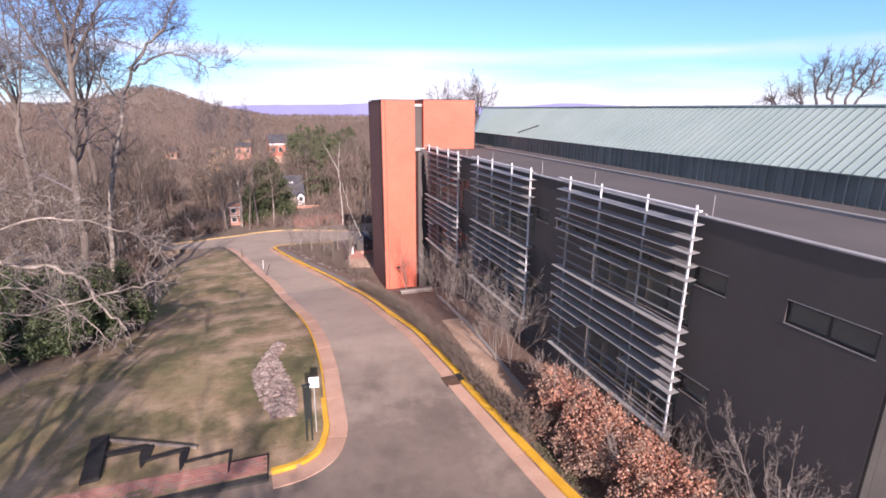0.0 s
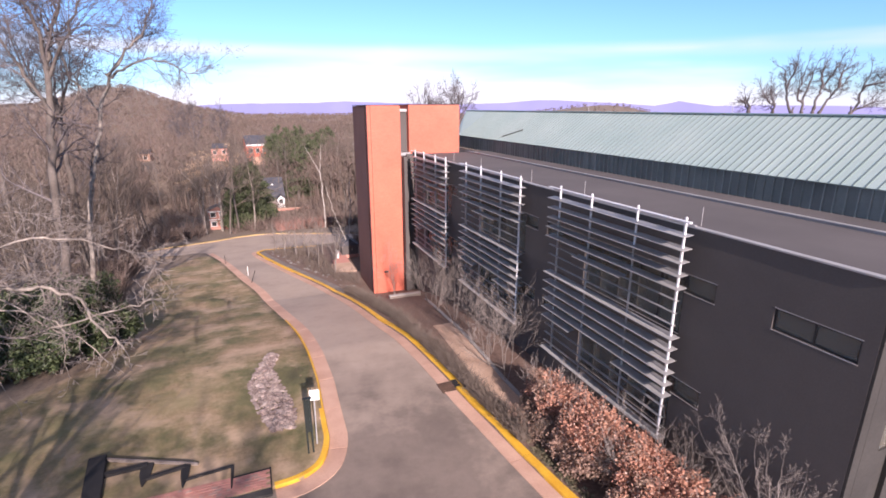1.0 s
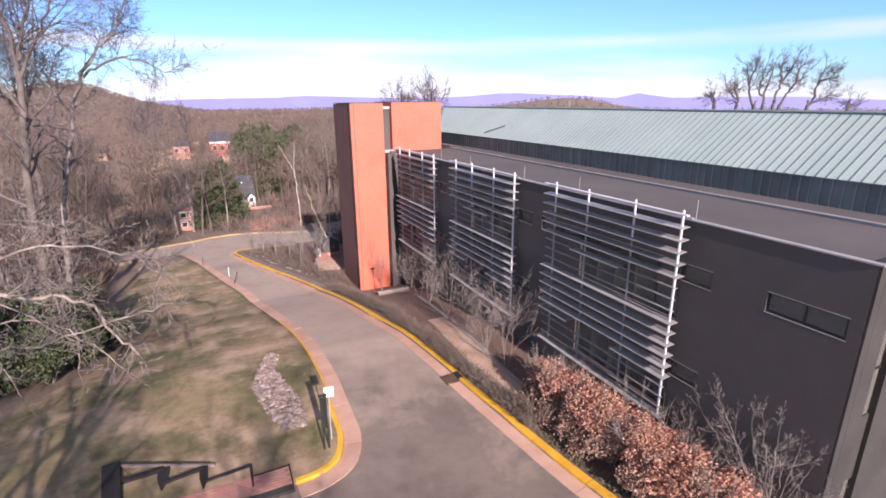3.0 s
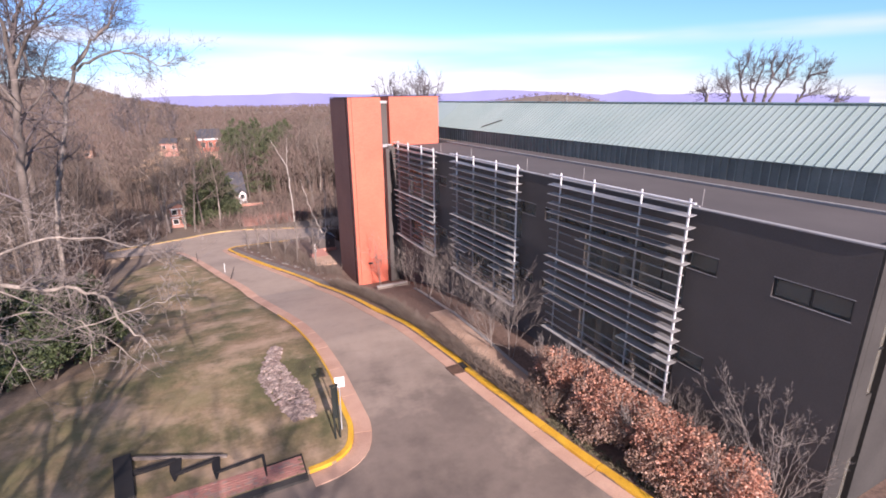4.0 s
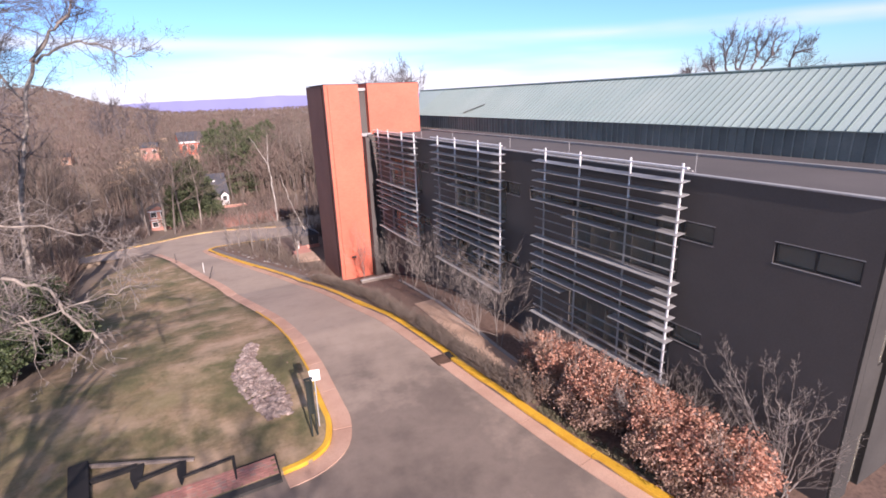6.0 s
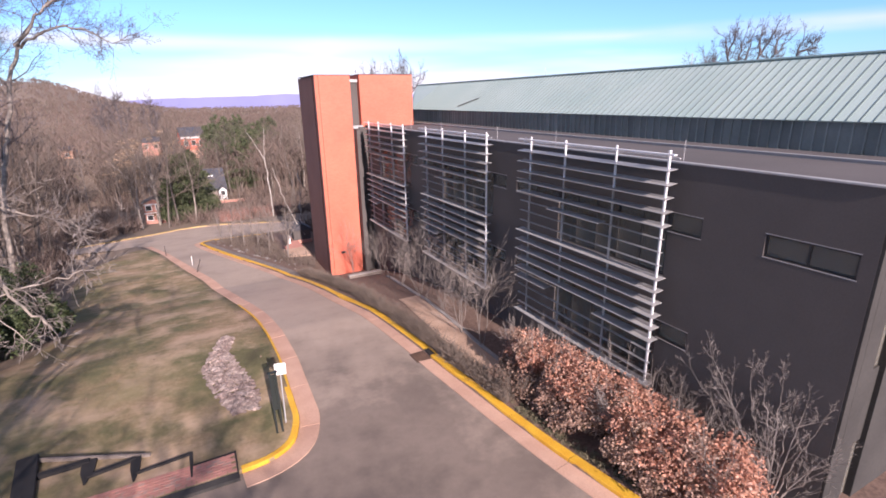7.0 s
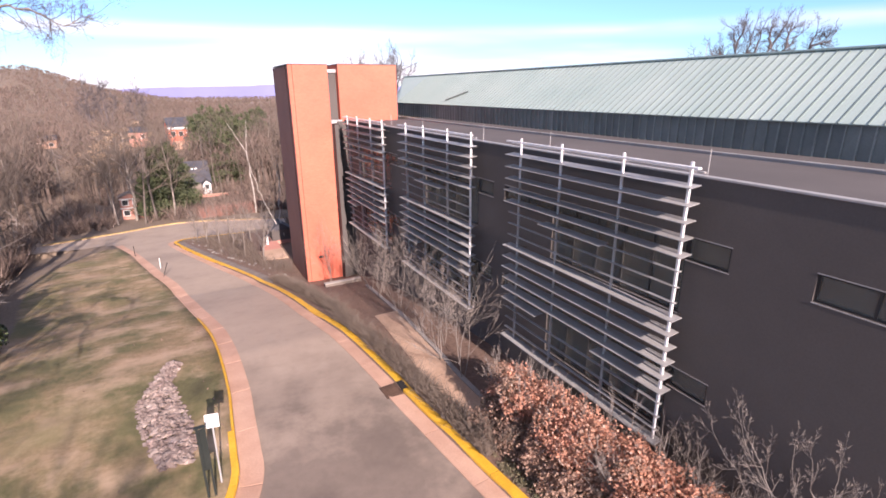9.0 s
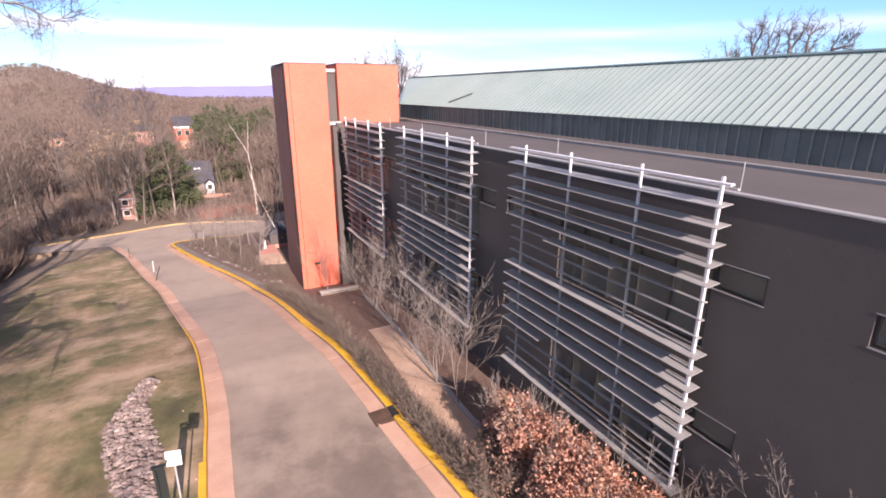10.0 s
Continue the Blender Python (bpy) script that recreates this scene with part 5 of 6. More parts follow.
def low_twigs():
    """Low brown hedge along the east kerb, one mass of twigs."""
    rng = random.Random(7)
    V, F = [], []
    for _ in range(4400):
        y = rng.uniform(15.5, 44)
        x = right_edge(y) + 0.35 + abs(rng.gauss(0, 0.35)) + (0.4 if y > 30 else 0)
        if x > right_edge(y) + (1.15 if y < 30 else 2.2):
            continue
        z = land(x, y)
        d = Vector((rng.gauss(0, 0.4), rng.gauss(0, 0.4), 1)).normalized()
        L = rng.uniform(0.35, 0.95)
        p = Vector((x, y, z - 0.02))
        mid = p + d * L * 0.55 + Vector((rng.gauss(0, 0.05), rng.gauss(0, 0.05), 0))
        tube(V, F, [p, mid, p + d * L + Vector((rng.gauss(0, 0.12), rng.gauss(0, 0.12), 0))], [0.012, 0.009, 0.004], 3)
        for _ in range(2):
            q = mid + Vector((rng.gauss(0, 0.2), rng.gauss(0, 0.2), rng.uniform(0.05, 0.3)))
            tube(V, F, [mid, q], [0.007, 0.003], 3)
    for _ in range(1500):
        y = rng.uniform(47, 69)
        x = right_edge(y) + rng.uniform(1.5, 6.5)
        if x > 6.8 and y > 51 or x > 8.8:
            continue
        p = Vector((x, y, land(x, y) - 0.02))
        d = Vector((rng.gauss(0, 0.35), rng.gauss(0, 0.35), 1)).normalized()
        L = rng.uniform(0.4, 1.3)
        mid = p + d * L * 0.5
        tube(V, F, [p, mid, p + d * L + Vector((rng.gauss(0, 0.15), rng.gauss(0, 0.15), 0))], [0.016, 0.012, 0.005], 3)
        tube(V, F, [mid, mid + Vector((rng.gauss(0, 0.25), rng.gauss(0, 0.25), rng.uniform(0.1, 0.5)))], [0.010, 0.004], 3)
    tagged(new("low_hedge", raw_mesh("low_hedge", V, F, M_TWIG)), "low leafless brown hedge beside the kerb", "hedge", kind="stuff")
    V, F = [], []
    for _ in range(800):
        y = rng.uniform(12, 46)
        x = right_edge(y) + rng.uniform(0.2, 5.0)
        if x > 13.2 or 9.4 < x < 11.3 and 16 < y < 30.5:
            continue
        leaf_cloud(rng, Vector((x, y, land(x, y) + 0.03)), (0.05, 0.05, 0.02), 1, 0.075, V, F)
    for _ in range(260):
        y = rng.uniform(17.5, 60)
        x = left_edge(y) - abs(rng.gauss(0, 1.0)) - 0.25 if rng.random() < 0.35 else left_edge(y) - rng.uniform(0.3, 12)
        leaf_cloud(rng, Vector((x, y, land(x, y) + 0.02)), (0.05, 0.05, 0.02), 1, 0.09, V, F)
    tagged(new("fallen_leaves", raw_mesh("fallen_leaves", V, F, M_DRYLEAF)), "scattered dry leaves on the lawn and bed", "leaves", kind="stuff")


low_twigs()


def evergreen_shrub(x, y, rx, ry, h, n, seed):
    rng = random.Random(seed)
    z = land(x, y)
    t = thing("evergreen_shrub", x, y, z, "broad dark evergreen shrub below the bare branches", "shrub", "evergreen shrubs by the lawn")
    inv = t.matrix_world.inverted()
    V, F = [], []
    stems(rng, V, F, x, y, z, 6, h, 0.6, 0.04, SHRUB)
    part("framework", raw_mesh("framework", [inv @ v for v in V], F, M_BARK), None, t)
    V, F = [], []
    for _ in range(9):
        c = Vector((x + rng.uniform(-0.6, 0.6) * rx, y + rng.uniform(-0.6, 0.6) * ry, z + h * rng.uniform(0.3, 0.72)))
        leaf_cloud(rng, c, (rx * 0.55, ry * 0.55, h * 0.36), n // 9, 0.2, V, F, 0.5)
    part("leaves", raw_mesh("leaves", [inv @ v for v in V], F, M_EVERGREEN), None, t)


for i, (x, y, rx, ry, h, n) in enumerate(((-13.6, 33.6, 2.2, 1.9, 5.4, 9000), (-16.6, 32.0, 2.4, 2.1, 5.6, 8000), (-12.4, 36.2, 1.8, 1.7, 5.0, 7800), (-15.4, 35.8, 2.4, 2.2, 6.2, 7200), (-19.6, 33, 2.5, 2.2, 6.0, 5200),
                                           (-11.9, 31.4, 1.5, 1.3, 3.0, 5200), (-14.0, 31.6, 1.7, 1.4, 3.4, 5200), (-10.6, 33.8, 1.3, 1.3, 3.0, 4600), (-9.8, 36.4, 1.2, 1.4, 2.8, 3600), (-12.0, 39.6, 1.8, 1.9, 4.8, 5600), (-14.4, 39.0, 2.0, 2.0, 5.4, 5000))):
    evergreen_shrub(x, y, rx, ry, h, n, 120 + i)


# woods: a few grown trees, copied with turns
WOOD = dict(kids=[4, 4, 4, 5], top=4, min=0.014, lift=0.06, wobble=0.14, lo=22, hi=58, first=0.32, reach=0.42, tilt=(30, 62))
WOODB = dict(kids=[4, 4, 4, 5], top=4, min=0.012, lift=0.10, wobble=0.12, lo=20, hi=50, first=0.42, reach=0.34, tilt=(20, 48))
def crown_limbs(rng, ms, x, y, z, h, r, n, first, reach, tilt, spec):
    """A straight stem with n limbs set round it from the height first * h upwards."""
    pts = wander(rng, Vector((x, y, z)), Vector((rng.gauss(0, 0.05), rng.gauss(0, 0.05), 1)), h * 0.9, 7, 0.05, 0.06)
    tube(*ms[0], pts, [r * (1 - 0.85 * i / 7) for i in range(8)], 7)
    for k in range(n):
        t = first + (0.97 - first) * (k + rng.random()) / n
        i = min(int(t * 7), 6)
        q = pts[i].lerp(pts[i + 1], t * 7 - i)
        a = k * 2.4 + rng.uniform(-0.5, 0.5)
        up = radians(rng.uniform(*tilt))
        d = Vector((math.cos(a) * math.sin(up), math.sin(a) * math.sin(up), math.cos(up)))
        sprout(rng, ms, q, d, h * reach * (1.15 - 0.75 * t) * rng.uniform(0.75, 1.2), r * (0.5 - 0.35 * t), 2, spec)


def wood_tree(seed, h, r, bark, spec, label):
    rng = random.Random(seed)
    ms = [([], []), ([], [])]
    crown_limbs(rng, ms, 0, 0, -0.4, h, r, 12, spec["first"], spec["reach"], spec["tilt"], spec)
    return plant("bare_tree", 0, 0, 0, ms, (bark, M_TWIG), ("trunk", "crown"), label, "tree", "bare trees of the woods")


kinds = [wood_tree(200 + i, h, r, b, s, l) for i, (h, r, b, s, l) in enumerate((
    (16, 0.20, M_BARK, WOOD, "grey bare woodland tree with spreading limbs"), (19, 0.24, M_BARK, WOODB, "tall straight bare woodland tree"),
    (13, 0.15, M_BARK, WOODB, "slim bare woodland tree"), (17, 0.2, M_PALE, WOOD, "bare woodland tree with pale bark"), (11, 0.12, M_TWIG, WOOD, "small brown bare woodland tree"),
    (15, 0.17, M_GREYTWIG, WOODB, "grey slender bare woodland tree")))]
rng = random.Random(31)
spots = []
def free(x, y, gap):
    return all((x - a) ** 2 + (y - b) ** 2 > gap * gap for a, b in spots)
tries = 0
while len(spots) < 285 and tries < 40000:
    tries += 1
    u = rng.random()
    if u < 0.36:
        x, y = rng.uniform(-45, -14), rng.uniform(40, 88)
        if x > -13.8 - 0.10 * (y - 40):
            continue
    elif u < 0.80:
        x, y = rng.uniform(-85, 45), 90 + 110 * rng.random() ** 1.6
        if x > 2 and y < 96 or (abs(x - (-1.9 + 0.057 * y)) < 2.6 and 92 < y < 122):
            continue
    elif u < 0.92:
        x, y = rng.uniform(6, 26), rng.uniform(55, 90)
        if y > 69 and x < 20 or (x < 10 and y > 60):
            continue
    else:
        x, y = rng.uniform(34, 90), rng.uniform(20, 140)
        if rng.random() < 0.6:
            continue
    deg = math.degrees(math.atan2(x, y))
    if 86 < y < 102 and abs(x + 7.7 - 0.07 * (100 - y)) < 1.6:
        continue
    if y > 126 and (-0.7 < deg < 1.4 or -4.6 < deg < -1.8 or -10.4 < deg < -8.2):
        continue
    if free(x, y, 2.3):
        spots.append((x, y))
for i, (x, y) in enumerate(spots):
    m = pose(x, y, land(x, y) - 0.05, rng.uniform(-4, 4), rng.uniform(-4, 4), rng.uniform(0, 360))
    k = kinds[rng.choice((0, 1, 2, 3, 4, 5, 4, 2, 0))]
    if i < len(kinds):
        k = kinds[i]
        k.matrix_world = m
        continue
    c = copy_thing(k, m)
    s = rng.uniform(0.7, 1.1)
    if 6 < x < 26 and y < 90:
        s *= 0.55
    if x > 33:
        s *= 0.6
    c.scale = (s, s, s)


CROWN = dict(kids=[4, 4, 4, 3], top=5, min=0.011, stout=0.030, lift=0.07, wobble=0.15, lo=22, hi=52)
ROW_X, ROW_Y, ROW_DX, ROW_DY = 51.5, 36.1, 0.545, -0.62


def roof_tree(u, limbs, seed, label, twig=0.95, count=13):
    """A tree behind the roof, at u metres along the row; each limb runs through (sideways, height) steps."""
    rng = random.Random(seed)
    ms = [([], []), ([], [])]
    x, y = ROW_X + ROW_DX * u, ROW_Y + ROW_DY * u
    z = land(x, y)
    def at(du, h, depth):
        return (x + ROW_DX * du - ROW_DY * depth, y + ROW_DY * du + ROW_DX * depth, h)
    limb(rng, ms, [(x, y, z - 0.3), at(0, z + 6, 0), at(0, 12.2, 0)], 0.30, 0.17, CROWN, 0, 0.3)
    for k, steps in enumerate(limbs):
        lean = rng.uniform(-0.35, 0.35)
        limb(rng, ms, [at(du * 0.85, 12.2 + (h - 12) * 0.82, lean * i) for i, (du, h) in enumerate(steps)], 0.13, 0.045, CROWN, count, twig)
    plant("bare_tree", x, y, z, ms, (M_FARTWIG, M_FARTWIG), ("trunk", "crown"), label, "tree", "bare trees behind the roof")


roof_tree(-4.55, [[(0, 11.8), (-0.6, 12.9), (-1.2, 13.3)], [(0, 12), (-0.3, 13.1), (-0.8, 13.9)]], 300, "low bare tree just clearing the green roof", 0.8, 8)
roof_tree(-2.0, [[(0, 11.8), (0.1, 12.8), (-0.9, 13.3), (-1.7, 14.4)], [(0.1, 12.8), (-0.4, 13.8), (-0.7, 14.8)]], 301, "bare tree with limbs arching sideways above the roof", 1.0)
roof_tree(0.0, [[(0, 11.8), (-0.8, 13.6), (-1.2, 15.0), (-1.7, 16.3), (-1.9, 17.0)], [(-1.1, 14.7), (-0.8, 16.0), (-0.4, 17.4)]], 302, "tall bare tree forking high above the green roof")
roof_tree(1.0, [[(0, 11.8), (-0.1, 13.8), (0.4, 15.5), (0.6, 17.0)], [(-0.1, 13.0), (-0.8, 13.4), (-0.9, 15.0), (-0.6, 16.8)]], 303, "bare tree with two upright limbs above the roof")
roof_tree(2.1, [[(0, 11.8), (0.3, 13.8), (0.7, 14.7), (1.6, 16.4), (2.3, 17.6)], [(0.7, 14.7), (0.2, 15.9), (0.4, 17.2)]], 304, "bare tree leaning out in a long fork above the roof")
roof_tree(2.8, [[(0, 11.8), (0.9, 13.6), (1.5, 14.7), (2.8, 16.0)], [(1.5, 14.7), (1.6, 16.0), (2.2, 17.2)]], 305, "leaning bare tree with a forked crown above the roof")
roof_tree(5.8, [[(0, 11.8), (0.7, 13.5), (0.9, 14.8), (1.4, 16.5)], [(0.9, 14.7), (1.9, 15.1), (2.8, 15.4)], [(0, 11.9), (1.2, 12.6), (2.8, 13.2)]], 306, "bare tree with level side limbs above the roof")
roof_tree(10.0, [[(0, 11.2), (0.2, 11.9), (0.5, 12.2)], [(0, 11.2), (-0.3, 11.9), (-0.2, 12.4)]], 307, "low bare tree just clearing the green roof", 0.8, 6)


def far_round_tree(x, y, fork, top, R, seed, label, twig_min=0.02):
    """A bare tree with a rounded fan of limbs, seen above roofs and hills."""
    rng = random.Random(seed)
    ms = [([], []), ([], [])]
    z = land(x, y)
    H = top - fork
    spec = dict(CROWN, min=twig_min, stout=max(0.03, H * 0.006))
    limb(rng, ms, [(x, y, z - 0.3), (x + 0.2, y, z + (fork - z) * 0.6), (x, y, fork)], min(0.3, H * 0.05), min(0.22, H * 0.035), spec, 0, 0.3)
    for k in range(7):
        a = k * 2.4 + rng.uniform(-0.3, 0.3)
        u = (0.15, 0.95, 0.55, 1.0, 0.7, 0.9, 0.4)[k]
        up = math.sqrt(1 - 0.6 * u * u) * rng.uniform(0.86, 0.98) * 0.9
        cx, cy = math.cos(a) * R * u * 0.85, math.sin(a) * R * u * 0.85
        limb(rng, ms, [(x, y, fork - rng.uniform(0, 0.1) * H), (x + cx * 0.4, y + cy * 0.4, fork + H * up * 0.35), (x + cx * 0.8, y + cy * 0.8, fork + H * up * 0.72), (x + cx, y + cy, fork + H * up)], min(0.16, H * 0.026), min(0.06, H * 0.008), spec, 8, min(2.6, H * 0.24))
    plant("bare_tree", x, y, z, ms, (M_FARTWIG, M_FARTWIG), ("trunk", "crown"), label, "tree", "bare trees behind the roof")


for i, (az, far, fork, top, R) in enumerate(((20.8, 96, 10.4, 16.3, 3.2), (24.2, 95, 10.2, 17.4, 3.9))):
    far_round_tree(-3 + far * math.sin(radians(az)), 0.8 + far * math.cos(radians(az)), fork, top, R, 320 + i, "rounded bare tree behind the brick stair head")
for i, (az, far, tall, R) in enumerate(((-5.3, 250, 2.1, 6.0), (-2.75, 252, 1.15, 5.0), (-6.6, 256, 1.5, 4.0))):
    x, y = far * math.sin(radians(az)), far * math.cos(radians(az))
    far_round_tree(x, y, land(x, y) + 6.0, 12 + far * math.tan(radians(tall)), R, 330 + i, "lone bare tree standing taller than the woods", 0.02)


def pine(x, y, h, seed, dense=64):
    rng = random.Random(seed)
    z = land(x, y)
    t = thing("pine_tree", x, y, z, "dark green pine among the bare woods", "tree", "pines by the bend")
    V, F = [], []
    tube(V, F, [Vector((0, 0, -0.4)), Vector((0.1, 0, h * 0.5)), Vector((0, 0.1, h))], [h * 0.016, h * 0.011, 0.03], 7)
    part("trunk", raw_mesh("trunk", V, F, M_BARK, True), None, t)
    V, F = [], []
    for k in range(dense):
        f = rng.uniform(0.14, 1.0)
        a = rng.uniform(0, 6.283)
        reach = h * 0.40 * (1 - f) ** 0.6 * rng.uniform(0.4, 1.1) + 0.5
        leaf_cloud(rng, Vector((math.cos(a) * reach * 0.7, math.sin(a) * reach * 0.7, h * f - reach * 0.15)), (reach * 0.5, reach * 0.5, h * 0.045), 74 if dense > 100 else 46, 0.27 if dense > 100 else 0.38, V, F, 0.1, 0.2)
    part("crown", raw_mesh("crown", V, F, M_PINE), None, t)


for i, (x, y, h) in enumerate(((-3.0, 97, 11.5), (-0.8, 99, 12.0), (-1.9, 102, 11.5), (-4.4, 96, 7.5), (0.7, 104, 9), (7.6, 138, 14), (10, 134, 13), (12.6, 141, 14), (7, 150, 16), (14.5, 150, 15), (17, 160, 15), (10, 162, 17),
                               (5.8, 158, 16), (20, 170, 15), (13.5, 174, 17), (24, 184, 15), (8.5, 180, 17), (17, 192, 16), (28, 196, 15), (11.5, 150, 15))):
    pine(x, y, h, 400 + i, 110 if i < 5 else 84)


def tan_oak(x, y, h, seed):
    """A pale-limbed oak that still holds tufts of tan leaves."""
    rng = random.Random(seed)
    ms = [([], []), ([], [])]
    z = land(x, y)
    spec = dict(WOOD, stout=0.03)
    limb(rng, ms, [(x, y, z - 0.3), (x + 0.2, y, z + h * 0.3), (x - 0.1, y, z + h * 0.55)], 0.24, 0.15, spec, 4, 1.5)
    V, F = [], []
    for k in range(7):
        a = k * 2.4 + rng.uniform(-0.3, 0.3)
        r = h * rng.uniform(0.12, 0.22)
        z0 = z + h * rng.uniform(0.32, 0.55)
        tip = Vector((x + math.cos(a) * r, y + math.sin(a) * r, z0 + h * rng.uniform(0.22, 0.42)))
        limb(rng, ms, [(x, y, z0), (x + math.cos(a) * r * 0.6, y + math.sin(a) * r * 0.6, z0 + h * 0.14), tip], 0.09, 0.03, spec, 9, 1.6)
        for _ in range(4):
            leaf_cloud(rng, tip + Vector((rng.gauss(0, 0.9), rng.gauss(0, 0.9), rng.gauss(-0.6, 1.2))), (0.8, 0.8, 0.5), 34, 0.2, V, F, 0.1, 0.3)
    t = plant("oak_tree", x, y, z, ms, (M_PALE, M_TWIG), ("trunk", "crown"), "pale-barked oak holding tufts of tan leaves", "tree", "bare trees of the woods")
    inv = t.matrix_world.inverted()
    part("leaves", raw_mesh("leaves", [inv @ v for v in V], F, M_TANLEAF), None, t, "tan dry leaves")


tan_oak(-6.6, 95.0, 17.0, 610)
tan_oak(-9.8, 99.0, 14.0, 611)


def far_woods():
    """Thousands of small bare trees over the valley and the hills, one mass."""
    rng = random.Random(77)
    V, F = [], []
    for _ in range(12500):
        az = radians(rng.uniform(-34, 24) if rng.random() < 0.84 else rng.uniform(24, 66))
        d = 135 + 1200 * rng.random() ** 1.8
        x, y = d * math.sin(az), d * math.cos(az)
        z = land(x, y)
        deg = math.degrees(az)
        if d < 246 and (-0.7 < deg < 1.5 or -4.6 < deg < -1.8 or -10.4 < deg < -8.2):
            continue
        h = rng.uniform(8, 14) * (1 - 0.45 * smooth01((d - 300) / 400))
        near = d < 420
        right = Vector((math.cos(az), -math.sin(az), 0))
        b = len(V)
        w = 0.14 if near else 0.25
        p = Vector((x, y, z - 0.5))
        V += [p - right * w, p + right * w, p + Vector((0, 0, h * 0.8))]
        F.append((b, b + 1, b + 2))
        for _ in range(30 if near else 20):
            u = Vector((rng.gauss(0, 0.42), rng.gauss(0, 0.42), rng.gauss(0, 0.42)))
            c = p + Vector((u.x * h * 0.36, u.y * h * 0.36, h * (0.66 + 0.3 * u.z)))
            d1 = Vector((rng.gauss(0, 0.5), rng.gauss(0, 0.5), rng.uniform(0.4, 1.2))).normalized()
            d2 = d1.cross(Vector((rng.gauss(0, 1), rng.gauss(0, 1), rng.gauss(0, 1)))).normalized()
            L, s2 = rng.uniform(0.7, 1.5), rng.uniform(0.06, 0.15) * (1 if near else 1.9)
            b = len(V)
            V += [c - d1 * L, c + d2 * s2, c + d1 * L, c - d2 * s2]
            F += [(b, b + 1, b + 2), (b, b + 2, b + 3)]
    tagged(new("far_woods", raw_mesh("far_woods", V, F, M_FOREST)), "brown leafless woods covering the valley and hills", "woods", kind="stuff")


def undergrowth():
    """Tangle of thin stems below the trees, past the bend and down the western slope."""
    rng = random.Random(88)
    V, F = [], []
    n = 0
    while n < 4600:
        u = rng.random()
        if u < 0.45:
            x, y = rng.uniform(-60, 32), 88 + 60 * rng.random() ** 1.6
            if y < 89.5 and -9 < x < 6 or abs(x - (-1.9 + 0.057 * y)) < 2.0 and 108 < y < 122 or y < 102 and abs(x + 7.7 - 0.07 * (100 - y)) < 1.9:
                continue
        elif u < 0.9:
            y = rng.uniform(41, 80)
            x = -12.0 - 0.13 * max(0, y - 40) - 30 * rng.random() ** 1.6
        else:
            x, y = rng.uniform(12.5, 20), rng.uniform(53, 70)
        n += 1
        z = land(x, y)
        h = rng.uniform(1.2, 4.2)
        p = Vector((x, y, z - 0.1))
        for _ in range(9):
            d = Vector((rng.gauss(0, 0.42), rng.gauss(0, 0.42), 1)).normalized()
            q = p + d * h * rng.uniform(0.5, 1.0)
            s2 = d.cross(Vector((rng.gauss(0, 1), rng.gauss(0, 1), 0.1))).normalized() * rng.uniform(0.018, 0.045)
            m = p.lerp(q, 0.5) + Vector((rng.gauss(0, 0.15), rng.gauss(0, 0.15), 0))
            b = len(V)
            V += [p - s2, p + s2, m + s2, m - s2, q]
            F += [(b, b + 1, b + 2, b + 3), (b + 3, b + 2, b + 4)]
            for _ in range(2):
                t = m + Vector((rng.gauss(0, 0.4), rng.gauss(0, 0.4), rng.uniform(0.1, 0.8)))
                b = len(V)
                V += [m - s2 * 0.6, m + s2 * 0.6, t]
                F.append((b, b + 1, b + 2))
    tagged(new("undergrowth", raw_mesh("undergrowth", V, F, M_UNDER)), "tangled brown leafless undergrowth below the trees", "undergrowth", kind="stuff")


def thicket():
    """Red-brown thicket on the bank past the bend."""
    rng = random.Random(91)
    V, F = [], []
    for _ in range(700):
        x, y = rng.uniform(2.5, 15), 88.5 + 6 * rng.random() ** 1.3
        z = land(x, y)
        p = Vector((x, y, z - 0.1))
        for _ in range(8):
            d = Vector((rng.gauss(0, 0.35), rng.gauss(0, 0.35), 1)).normalized()
            q = p + d * rng.uniform(0.9, 2.2)
            s2 = d.cross(Vector((rng.gauss(0, 1), rng.gauss(0, 1), 0.1))).normalized() * rng.uniform(0.015, 0.035)
            b = len(V)
            V += [p - s2, p + s2, q]
            F.append((b, b + 1, b + 2))
    tagged(new("thicket", raw_mesh("thicket", V, F, M_REDTWIG)), "low red-brown thicket of bare twigs on the bank", "thicket", kind="stuff")


thicket()
undergrowth()
far_woods()


